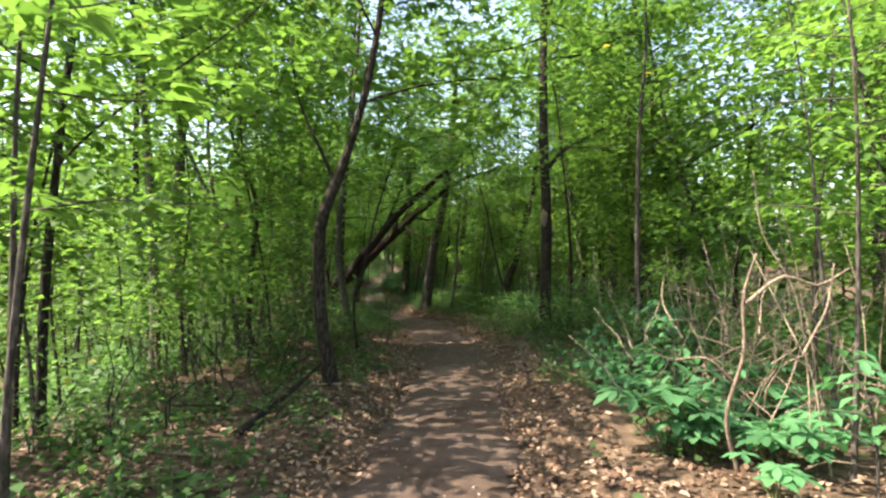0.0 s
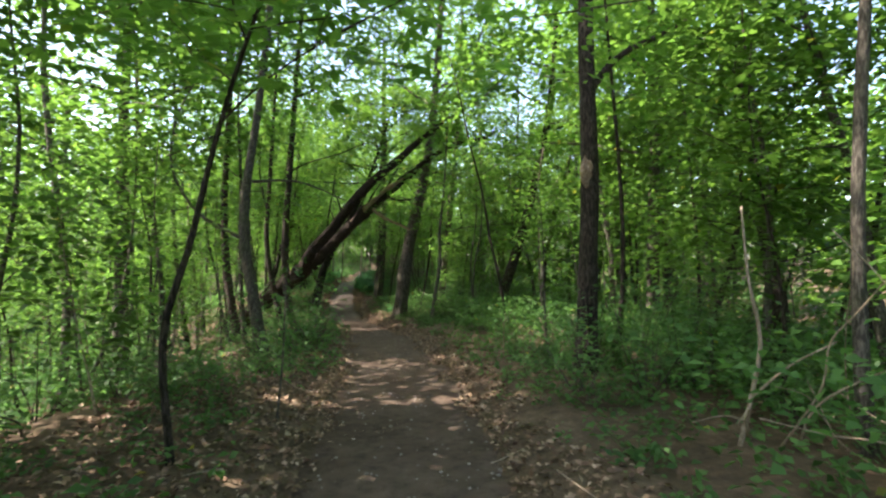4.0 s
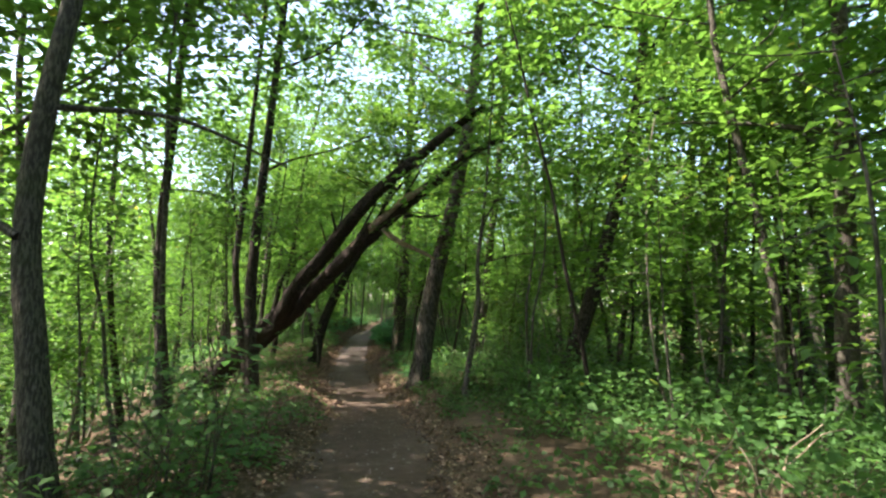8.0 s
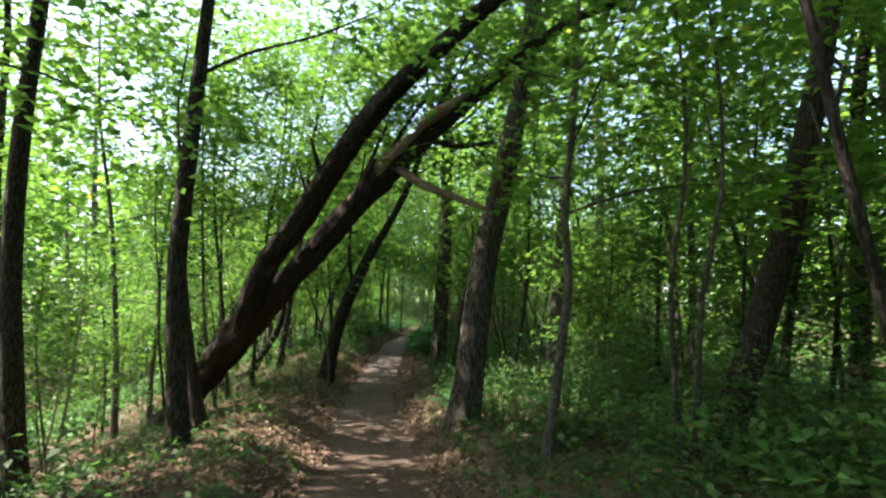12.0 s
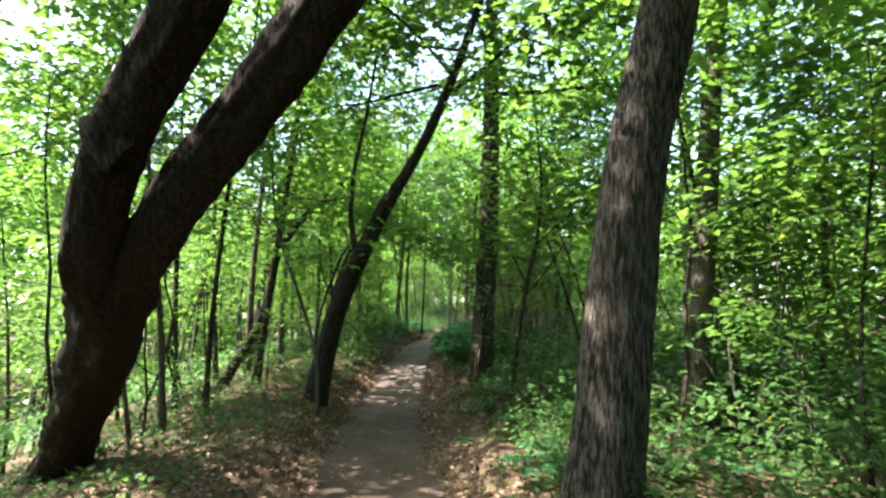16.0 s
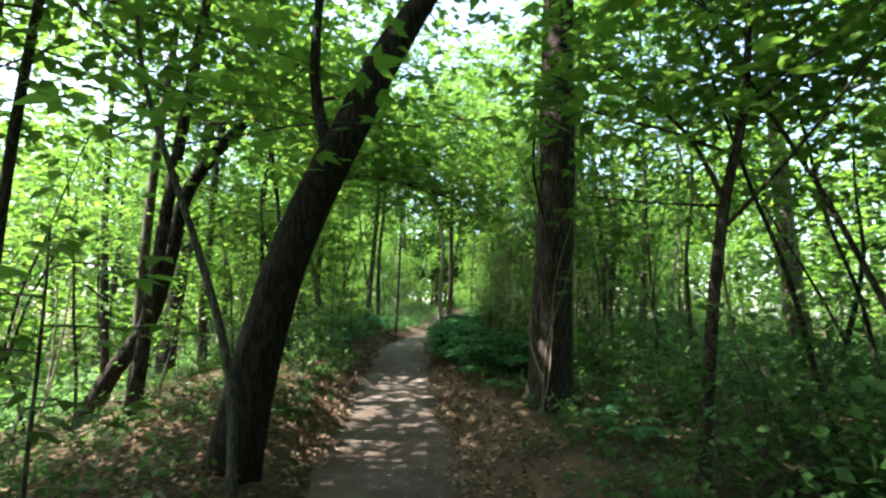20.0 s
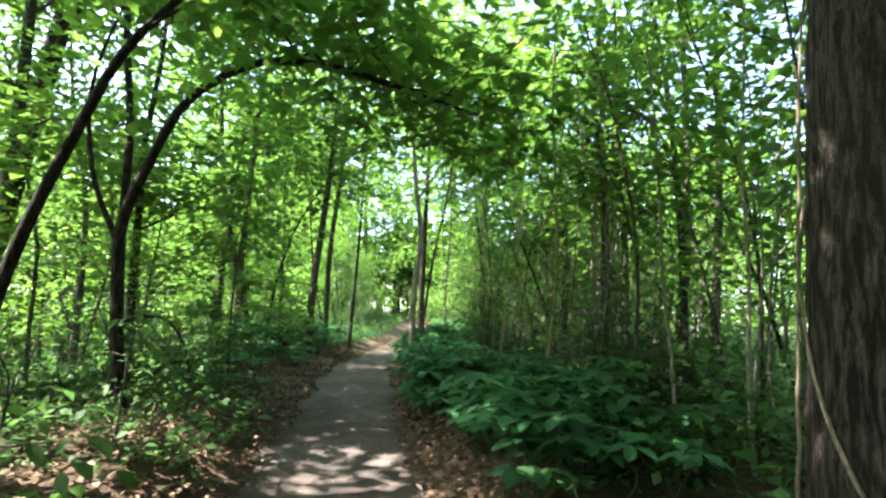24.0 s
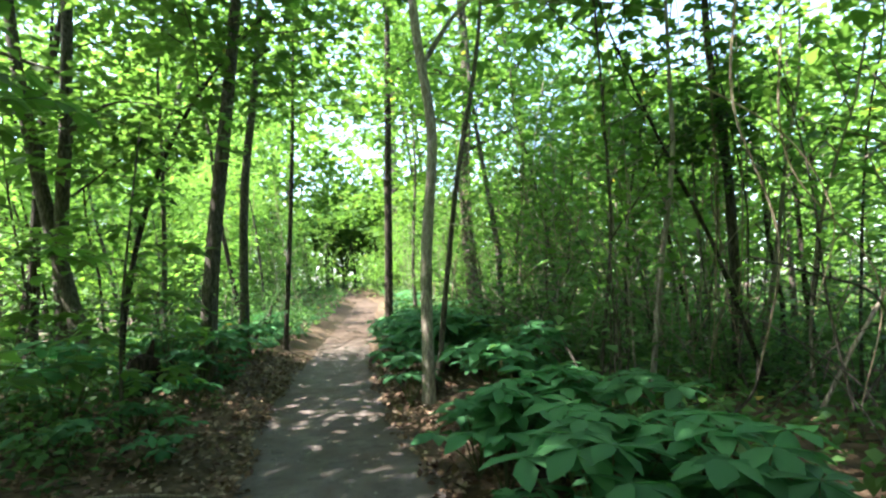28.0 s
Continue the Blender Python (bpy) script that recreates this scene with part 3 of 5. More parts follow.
standing_tree(6.2, [(-1.74, -0.05), (-1.87, 0.8), (-1.9, 1.33), (-1.83, 2.07), (-1.65, 2.5), (-1.5, 2.9)], 0.08, 0.058, (-0.8, 7.6), BARK_DARK,
              "dark bent tree at the trail edge", 25, 0.45, 2.4, 11, 5500,
              side_limbs=[([(-1.68, 0, 2.4), (-1.85, 0, 2.8), (-2.1, 0, 3.4), (-2.2, 0, 4.2)], 0.025)])
standing_tree(9.1, [(-1.92, -0.1), (-1.95, 0.97), (-1.81, 1.39), (-1.69, 1.88), (-1.58, 2.3)], 0.028, 0.02, (-0.9, 4.2), BARK_DARK,
              "thin bent dark sapling leaning over the trail", 26, 0.55, 1.2, 7, 1500, sides=8)
standing_tree(8.5, [(-3.4, -0.4), (-3.55, 0.39), (-3.51, 1.55), (-3.45, 2.56), (-3.74, 3.3)], 0.045, 0.03, (-3.7, 6.5), BARK_DARK,
              "thin kinked dark tree", 27, 0.55, 1.5, 8, 2200, sides=9)
standing_tree(9.2, [(-3.95, -0.3), (-4.15, 1.2), (-4.2, 2.1), (-4.6, 2.9), (-5.0, 3.9)], 0.05, 0.035, (-5.4, 6.6), BARK_GREY,
              "thin grey tree bending outward", 28, 0.6, 1.5, 8, 2200, sides=9)
standing_tree(10.2, [(-5.2, -0.5), (-5.6, 1.97), (-5.5, 3.5)], 0.12, 0.09, (-5.2, 14), BARK_GREY,
              "grey upright tree among saplings", 29, 0.6, 3.2, 13, 6500)
standing_tree(4.6, [(-3.95, -0.3), (-3.9, 1.36), (-3.78, 2.57)], 0.045, 0.03, (-3.3, 5.8), BARK_DARK,
              "thin dark upright sapling", 30, 0.4, 1.5, 8, 2600, sides=9)
standing_tree(39.4, [(-4.66, -0.1), (-4.64, 1.2), (-4.55, 2.43), (-4.63, 3.04)], 0.056, 0.046, (-4.85, 7), BARK_PALE,
              "pale smooth forked young tree beside the trail", 31, 0.6, 1.6, 8, 2600, sides=12,
              side_limbs=[([(-4.62, 0, 3.0), (-4.37, 0, 3.4), (-4.0, 0.1, 3.9), (-3.8, 0.2, 5)], 0.028)])
standing_tree(39.7, [(-4.56, -0.1), (-4.41, 1.03), (-4.26, 2.05), (-4.05, 3.1)], 0.03, 0.022, (-3.8, 6.2), BARK_GREY,
              "thin grey stem beside the pale tree", 32, 0.6, 1.2, 6, 1300, sides=8)
standing_tree(38.3, [(-3.15, -0.3), (-2.97, 0.98), (-2.8, 1.94), (-2.79, 2.39)], 0.024, 0.018, (-2.7, 5), BARK_PALE,
              "thin pale upright sapling", 33, 0.55, 1.1, 6, 1300, sides=8)
standing_tree(40.7, [(-7.85, -0.2), (-7.8, 0.8), (-7.65, 1.68), (-7.4, 2.5), (-7.05, 3.2)], 0.034, 0.024, (-6.3, 4.2), BARK_DARK,
              "thin dark sapling bowed over the trail", 34, 0.65, 1.0, 6, 900, sides=8)
standing_tree(40.6, [(-6.95, -0.2), (-6.86, 1.47), (-6.76, 2.59), (-6.67, 3.56)], 0.088, 0.065, (-6.5, 10), BARK_GREY,
              "upright grey-brown tree beside low plants", 35, 0.55, 2.0, 9, 3200)
standing_tree(43, [(-7.1, -0.2), (-7.07, 2.88), (-6.93, 4.2)], 0.07, 0.055, (-6.8, 9), BARK_GREY,
              "slim upright grey tree", 36, 0.55, 1.8, 8, 2400)
standing_tree(44.5, [(-6.75, -0.2), (-6.6, 3.1)], 0.045, 0.035, (-6.5, 8), BARK_DARK, "thin dark upright tree", 37, 0.5, 1.6, 8, 2200)
standing_tree(41, [(-8.2, -0.6), (-8.74, 1.76), (-9.1, 3.4)], 0.09, 0.065, (-9.6, 9), BARK_GREY,
              "grey trunk leaning outward", 38, 0.5, 2.0, 9, 3000)
standing_tree(46, [(-4.85, -0.2), (-4.75, 4.2)], 0.09, 0.07, (-4.6, 11), BARK_DARK, "dark upright tree by the trail bend", 39, 0.5, 2.0, 9, 3000)
standing_tree(34.0, [(-6.78, -0.5), (-6.93, 0.7), (-6.95, 1.46), (-6.8, 1.89), (-6.44, 2.6), (-5.85, 2.95), (-5.1, 2.92), (-4.4, 2.7)], 0.055, 0.035, (-3.7, 2.45), BARK_BLACK,
              "dark twisted small tree arching over the trail", 40, 0.6, 1.3, 9, 2400, sides=9,
              side_limbs=[([(-6.93, 0, 1.1), (-7.27, 0, 1.8), (-7.4, 0, 2.6), (-7.2, 0.1, 3.8)], 0.03),
                          ([(-6.85, 0, 0.5), (-6.5, 0, 0.55), (-6.28, 0, 0.28), (-6.21, 0, 0.0)], 0.02, "bare"), ([(-5.1, 0, 2.92), (-4.6, 0.4, 2.9), (-4.1, 0.8, 2.75), (-3.5, 1.1, 2.45)], 0.016)])
standing_tree(32.6, [(-6.8, -0.6), (-6.83, 0.49), (-6.69, 1.06), (-6.45, 1.7), (-6.2, 2.27), (-5.83, 2.71)], 0.045, 0.03, (-4.6, 3.7), BARK_BLACK,
              "thin dark stem arching toward the trail", 41, 0.6, 1.2, 8, 1600, sides=9)
standing_tree(37, [(-0.8, -0.5), (-0.53, 1.55), (-0.44, 3.28)], 0.07, 0.055, (-0.5, 9), BARK_GREY, "upright grey tree in the thicket", 42, 0.5, 1.9, 9, 2800)
standing_tree(38, [(0.25, -0.4), (0.53, 2.87)], 0.075, 0.06, (0.7, 9), BARK_GREY, "upright grey-brown tree in the thicket", 43, 0.5, 1.9, 9, 2800)
standing_tree(36, [(-2.3, -0.4), (-2.06, 1.31), (-1.94, 2.2)], 0.025, 0.018, (-1.8, 4.6), BARK_PALE, "thin pale crooked sapling", 44, 0.5, 1.1, 6, 1200, sides=8)
standing_tree(30.5, [(-9.0, -1.4), (-9.17, 1.56)], 0.06, 0.045, (-9.3, 8), BARK_DARK, "slim dark tree on the slope", 45, 0.5, 1.8, 8, 2200)
standing_tree(27, [(-7.1, -1.2), (-7.45, 0.69), (-7.6, 2.4)], 0.035, 0.028, (-7.8, 6.5), BARK_GREY, "thin leaning sapling on the slope", 46, 0.5, 1.4, 7, 1500, sides=8)
standing_tree(36, [(-11.6, -1.6), (-11.9, 2.26)], 0.09, 0.07, (-12, 10), BARK_DARK, "dark tree down the slope", 47, 0.5, 2.2, 9, 2600)


standing_tree(34.3, [(-6.98, 0.06), (-7.13, 1.14), (-7.20, 2.56), (-7.33, 3.41)], 0.045, 0.034, (-7.33, 6.4), BARK_BLACK, "dark upright stem beside a twisted small tree", 48, 0.6, 1.3, 7, 1500, sides=9)


# the split trunk that leans across the trail
def leaning_log():
    base = Vector((-8.46, 27.24, land(-8.46, 27.24) - 0.15))
    log = thing("leaning_log", base, "split dark double trunk leaning across the trail onto a standing tree", "fallen tree")
    rel = lambda pts: [tuple(Vector(p) - base) for p in pts]
    part("trunk", mesh_of("trunk", *tube(rel([base, (-7.4, 26.28, -0.88), (-6.3, 25.28, -0.12), (-5.2, 24.3, 0.6), (-4.62, 23.7, 0.94), (-4.36, 23.46, 1.1)]),
                                         [0.33, 0.285, 0.27, 0.285, 0.27, 0.17], 44, 0.06, 0.2, 2.0, 0.3, 5, 0.02), BARK_LOG), log)
    low = [(-4.75, 23.85, 0.78), (-4.2, 23.42, 1.13), (-3.71, 23.25, 1.6), (-3.21, 23.1, 2.07), (-2.7, 22.96, 2.53), (-2.18, 22.85, 2.99), (-1.64, 22.76, 3.44), (-1.07, 22.71, 3.89), (-0.1, 22.75, 4.7)]
    up = [(-4.8, 23.8, 0.72), (-4.42, 23.24, 1.15), (-3.98, 22.9, 1.74), (-3.37, 22.63, 2.31), (-2.87, 22.37, 2.88), (-2.36, 22.14, 3.41), (-1.83, 21.97, 3.89), (-1.3, 21.9, 4.31), (-0.6, 22.0, 4.95), (0.3, 22.2, 5.7)]
    part("limb", mesh_of("limb", *tube(rel(low), [0.2, 0.165, 0.16, 0.16, 0.155, 0.145, 0.125, 0.105, 0.07], 34, 0.06, 0.28, 5.0, 0, 5, 0.016), BARK_LOG), log)
    part("limb", mesh_of("limb", *tube(rel(up), [0.17, 0.165, 0.155, 0.155, 0.15, 0.14, 0.12, 0.11, 0.09, 0.05], 34, 0.06, 0.22, 7.0, 0, 5, 0.016), BARK_LOG), log)
    part("limb", mesh_of("limb", *tube(rel([(-0.1, 22.75, 4.7), (0.52, 22.7, 5.03), (1.31, 22.7, 5.26), (1.74, 22.7, 5.33), (2.02, 22.7, 5.57)]),
                                       [0.07, 0.065, 0.06, 0.06, 0.03], 10, 0.1, 0.2, 8.0), BARK_DARK), log)
    part("split_wood", mesh_of("split_wood", *tube(rel([(-2.75, 22.86, 2.6), (-2.35, 22.76, 2.96), (-1.95, 22.7, 3.3), (-1.55, 22.66, 3.62)]),
                                                   [0.04, 0.09, 0.085, 0.02], 9, 0.05, 0.5, 3.0), WOOD_SPLIT), log, "torn orange-brown bare wood")
    part("broken_branch", mesh_of("broken_branch", *tube(rel([(-2.05, 22.8, 3.05), (-1.62, 22.38, 2.68), (-1.2, 22.3, 2.5), (-0.78, 22.12, 2.27)]),
                                                         [0.05, 0.058, 0.052, 0.026], 12, 0.05, 0.4, 4.0), WOOD_SPLIT), log, "pale torn branch stub")
    part("stub", mesh_of("stub", *tube(rel([(-1.6, 22.75, 3.4), (-1.1, 22.72, 3.28), (-0.7, 22.7, 3.32)]), [0.05, 0.04, 0.02], 8, 0.08, 0.2, 6.0), BARK_DARK), log)
    part("knot", mesh_of("knot", *tube(rel([(-2.62, 22.86, 2.55), (-2.46, 22.8, 2.85), (-2.36, 22.76, 3.06), (-2.3, 22.74, 3.14)]), [0.13, 0.12, 0.09, 0.04], 16, 0.04, 0.55, 9.0, 0, 5, 0.02), BARK_LOG), log, "dark broken stub of a thick limb")
    part("knot", mesh_of("knot", *tube(rel([(-3.86, 22.85, 1.6), (-3.98, 22.78, 1.72), (-4.04, 22.74, 1.82)]), [0.12, 0.09, 0.03], 14, 0.04, 0.5, 11.0, 0, 5, 0.02), BARK_LOG), log, "dark knot on the bark")
    part("stub", mesh_of("stub", *tube(rel([(-2.98, 22.3, 2.85), (-3.02, 22.2, 3.1), (-3.08, 22.18, 3.32)]), [0.04, 0.028, 0.012], 8, 0.05, 0.25, 13.0), BARK_LOG), log)
    part("split_wood", mesh_of("split_wood", *tube(rel([(-1.75, 22.62, 3.5), (-1.4, 22.56, 3.72), (-1.0, 22.56, 3.98)]), [0.03, 0.075, 0.02], 10, 0.04, 0.6, 17.0, 0, 5, 0.015), WOOD_SPLIT), log, "torn orange-brown bare wood")
    for pts, r in (([(-2.35, 22.85, 2.9), (-1.95, 22.8, 3.6), (-1.4, 22.75, 4.3)], 0.05), ([(-1.7, 22.8, 3.4), (-1.4, 22.8, 4.0), (-1.0, 22.8, 4.7)], 0.045),
                   ([(-3.2, 22.5, 2.5), (-3.3, 22.5, 2.8), (-3.4, 22.5, 3.1)], 0.03), ([(-3.0, 23.05, 2.25), (-2.55, 22.8, 2.9), (-2.15, 22.6, 3.6)], 0.05)):
        part("branch", mesh_of("branch", *tube(rel(pts), [r, r * 0.7, r * 0.3], 7, 0.1, 0.15, r * 90), BARK_DARK), log)


leaning_log()

# ---------------------------------------------------------------- the wood around: kinds, then copies
RNG = np.random.default_rng(7)


def sapling_meshes(seed, tall, leaves, size, bark):
    r = np.random.default_rng(seed)
    line = branch_line(r, (0, 0, 0), (r.normal(0, 0.08), r.normal(0, 0.08), 1), tall, 0.25, 5, 0.10)
    return grow(r, line, np.linspace(0.024, 0.007, 6) * tall / 4, 0.25, 0.85, 9, leaves, size, bark, LEAF_MID, 0.35, 6, 0.2, None, 2, 0.40, 2, True)


def pole_meshes(seed, tall, bark):
    r = np.random.default_rng(seed)
    line = branch_line(r, (0, 0, 0), (r.normal(0, 0.12), r.normal(0, 0.12), 1), tall, 0.22, 6, 0.12)
    return grow(r, line, np.linspace(0.03, 0.008, 7) * tall / 5, 0.5, 0.9, 7, 420, 0.13, bark, LEAF_MID, 0.4, 7, 0.3, None, 2, 0.45, 2, True)


def stem_meshes(seed, tall, bark):
    r = np.random.default_rng(seed)
    line = branch_line(r, (0, 0, 0), (r.normal(0, 0.16), r.normal(0, 0.16), 1), tall, 0.12, 6, 0.13)
    return grow(r, line, np.linspace(0.017, 0.006, 7) * tall / 4, 0.3, 0.8, 8, 210, 0.11, bark, LEAF_MID, 0.6, 6, 0.2, None, 1, 0.38, 2, True)


def mid_meshes(seed, tall, bark):
    r = np.random.default_rng(seed)
    line = branch_line(r, (0, 0, 0), (r.normal(0, 0.06), r.normal(0, 0.06), 1), tall, 0.25, 6, 0.07)
    return grow(r, line, np.linspace(0.055, 0.012, 7), 0.42, 2.9, 14, 3900, 0.13, bark, LEAF_MID, 0.2, 8, 0.4, None, 3, 0.72, 3, True)


def understory_meshes(seed, tall, leaves, size, bark, leaf, reach=2.1, radius=0.68, joint=False):
    r = np.random.default_rng(seed)
    line = branch_line(r, (0, 0, 0), (r.normal(0, 0.1), r.normal(0, 0.1), 1), tall, 0.22, 6, 0.09)
    return grow(r, line, np.linspace(0.075, 0.014, 7) * tall / 7, 0.3, reach, 12, leaves, size, bark, leaf, 0.22, 8, 0.4, None, 3, radius, 3, joint)


def tall_meshes(seed, tall, leaves, size, bark, leaf, radius=1.0, joint=False):
    r = np.random.default_rng(seed)
    line = branch_line(r, (0, 0, 0), (r.normal(0, 0.05), r.normal(0, 0.05), 1), tall, 0.3, 6, 0.05)
    return grow(r, line, np.array([0.2, 0.17, 0.15, 0.13, 0.1, 0.07, 0.03]) * tall / 13, 0.36, 4.6, 15, leaves, size, bark, leaf, 0.3, 10, 0.5, None, 3, radius, 4, joint)


SAPLINGS = [sapling_meshes(100 + i, t, 900, 0.115, b) for i, (t, b) in enumerate(((3.2, BARK_GREY), (4.0, BARK_DARK), (4.8, BARK_GREY), (2.6, BARK_PALE)))]
POLES = [pole_meshes(150 + i, t, b) for i, (t, b) in enumerate(((4.6, BARK_DARK), (5.6, BARK_GREY), (3.8, BARK_GREY), (5.0, BARK_PALE), (6.4, BARK_DARK)))]
MID = [mid_meshes(230 + i, t, b) for i, (t, b) in enumerate(((8.4, BARK_GREY), (9.2, BARK_DARK), (7.8, BARK_GREY)))]
STEMS = [stem_meshes(170 + i, t, b) for i, (t, b) in enumerate(((3.4, BARK_PALE), (4.2, BARK_GREY), (2.8, BARK_PALE), (4.8, TWIG_DRY), (3.8, BARK_PALE), (3.2, BARK_GREY)))]
UNDER = [understory_meshes(200 + i, t, 2700, 0.155, b, LEAF_MID, joint=True) for i, (t, b) in enumerate(((6.0, BARK_GREY), (7.0, BARK_DARK), (8.0, BARK_GREY), (5.2, BARK_DARK)))]
TALL = [tall_meshes(300 + i, t, 6400, 0.19, b, LEAF_MID) for i, (t, b) in enumerate(((12.0, BARK_GREY), (14.0, BARK_DARK), (13.0, BARK_OAK)))]
FAR_UNDER = [understory_meshes(400 + i, t, 560, 0.48, BARK_DARK, LEAF_FAR, 2.6, 1.05, "far") for i, t in enumerate((7.0, 9.0, 6.0))]
FAR_TALL = [tall_meshes(500 + i, t, 720, 0.64, BARK_GREY, LEAF_FAR, 1.6, "far") for i, t in enumerate((14.0, 16.0))]

NAMED = [(1.9, 12.3), (-3, 14.5), (-5.8, 21), (-4.5, 21.8), (-1.3, 23.9), (1.8, 22.4), (-5.3, 29), (-2.7, 31), (-4.6, 39.4), (-6.9, 40.6), (-6.8, 34)]
taken = list(NAMED)


def under_log(x, y):
    """The open slope between the trail and the leaning log."""
    return -7.7 < x < -3.6 and 19.5 < y < 27.8


def scatter(count, u_low, u_high, y_low, y_high, gap, side=0, tries=40, also=()):
    """Places on the ground beside the trail, none nearer than gap to another."""
    out = []
    for _ in range(count):
        for _ in range(tries):
            y = RNG.uniform(y_low, y_high)
            u = RNG.uniform(u_low, u_high) * (side or RNG.choice((-1, 1)))
            x = centre(y) + u
            if all((x - a) ** 2 + (y - b) ** 2 > gap * gap for a, b in taken) and not under_log(x, y):
                taken.append((x, y))
                out.append((x, y))
                break
    return out


def plant_all(kinds, places, name, label, category, group, low=0.85, high=1.15):
    firsts = {}
    for n, (x, y) in enumerate(places):
        k = n % len(kinds)
        turn, s = RNG.uniform(0, 6.28), RNG.uniform(low, high)
        if k not in firsts:
            firsts[k] = tree_of(name, kinds[k], foot(x, y), label, category, group, turn, s)
        else:
            m = Matrix.LocRotScale(foot(x, y), Euler((RNG.normal(0, 0.04), RNG.normal(0, 0.04), turn)), None)
            c = copy_thing(firsts[k], m)
            c.scale = (s, s, s)


plant_all(TALL, [(-7.2, 17.6), (-10.6, 36.4), (-2.6, 47.5), (7.4, 22.0), (6.8, 15.6), (8.0, 28.0), (5.8, 19.4)] + scatter(5, 9.0, 15, 46, 64, 2.4, -1) + scatter(8, 8, 14, -4, 62, 2.5, 1), "tree", "tall slender woodland tree with a high leafy crown", "tree", "tall trees of the wood")
plant_all(UNDER, [(6.4, 17.4), (5.9, 20.6), (3.9, 25.2), (4.6, 14.2), (3.9, 11.7), (-8.9, 37.6), (-8.6, 41.2), (0.6, 41.0), (1.2, 45.0), (-0.2, 48.4), (-9.0, 35.2), (-9.4, 21.4), (5.4, 26.4), (6.6, 24.0), (-10.3, 29.2), (-11.6, 32.0), (-10.0, 38.0), (-9.6, 42.2)] + scatter(5, 4.6, 7, 50, 60, 1.6, -1) + scatter(8, 5.6, 9, 2, 32, 1.5, 1) + scatter(5, 5.6, 9.0, 32, 60, 1.5, 1)
          + scatter(3, 9.0, 14, 16, 33, 1.8, -1) + scatter(4, 8, 14, 48, 62, 1.8, -1) + scatter(8, 8, 14, 0, 62, 1.7, 1), "small_tree", "slender understory tree with layered green leaves", "tree", "understory trees")
plant_all(MID, [(-5.0, 19.3), (-7.2, 28.8), (-8.5, 43.6), (4.3, 20.6), (-0.6, 27.6), (-0.9, 36.4), (-3.0, 43.4), (-7.9, 46.5), (-8.4, 51), (-4.0, 49), (1.9, 30.2), (2.9, 9.0), (-7.4, 28.0)],
          "small_tree", "slim tree with a bare stem under layered leafy branches", "tree", "slim half-grown trees")
# first three are added on the left so their crowns shade the right side
plant_all(MID, [(-6.7, 14.9), (-7.0, 12.2), (-5.3, 8.9), (-6.8, 18.6), (-7.4, 30.8), (-8.6, 32.6), (4.5, 18.8), (-8.4, 23.6), (-9.7, 27.2), (2.9, 27.2)], "small_tree", "slim straight tree with a high leafy crown", "tree", "slim half-grown trees", 1.45, 1.65)
plant_all(SAPLINGS, [(-4.6, 1.5), (-5.2, 2.6), (-4.9, 3.8), (-5.8, 1.0), (-6.2, 3.2), (-4.4, 4.9), (-5.6, 5.6), (-6.6, 4.6), (-3.9, 2.9), (-8.3, 22.2), (-8.7, 24.4), (-8.1, 20.6), (-9.2, 26.0), (-8.9, 23.2)] + scatter(9, 2.8, 6.5, 0, 11, 0.8, 1) + scatter(6, 3.0, 6, 24, 31, 0.8, 1) + scatter(11, 2.6, 6.5, 5, 12, 0.8, -1) + scatter(12, 2.4, 6, 34, 55, 0.8, -1), "sapling", "thin leafy sapling in the undergrowth", "sapling", "saplings beside the trail")
plant_all(POLES, scatter(76, 3.4, 11, 12, 36, 0.6, -1) + scatter(20, 3.2, 8, 36, 58, 0.7, -1) + scatter(24, 3.0, 6.5, 32, 52, 0.5, 1) + scatter(34, 2.9, 9, 6, 32, 0.6, 1),
          "sapling", "thin bare-stemmed sapling with a small leafy top", "sapling", "thin pole saplings")
plant_all(STEMS, scatter(95, 1.9, 5.2, 32.5, 50, 0.28, 1) + scatter(30, 1.8, 6, 50, 62, 0.35, 1) + scatter(26, 1.8, 5, 50, 64, 0.35, -1),
          "sapling", "thin pale grey bare stem in a crowded thicket", "sapling", "thin grey stems of the thicket")
plant_all(FAR_UNDER, [(-5.2, 77), (-6.6, 75.5), (-3.6, 74.5), (-7.4, 72.5), (-4.4, 80), (-2.4, 71), (-8.6, 76), (-9.8, 73.5), (-7.6, 79), (-6.0, 82), (-1.6, 76), (-3.2, 84), (-8.8, 83), (-5.0, 72.6), (-11.0, 78)] + scatter(60, 13, 36, -8, 95, 2.4, -1) + scatter(58, 13, 34, -8, 85, 2.2, 1) + scatter(40, 1.6, 12, 56, 92, 1.6), "small_tree", "leafy understory tree deep in the wood", "tree", "far understory trees")
plant_all(FAR_TALL, scatter(12, 22, 30, 40, 105, 3.0, -1) + scatter(24, 32, 52, -12, 105, 3.0, -1) + scatter(24, 20, 44, -12, 95, 3.0, 1) + scatter(18, 2.0, 12, 60, 98, 2.0), "tree", "tall leafy tree deep in the wood", "tree", "far tall trees", 1.05, 1.5)


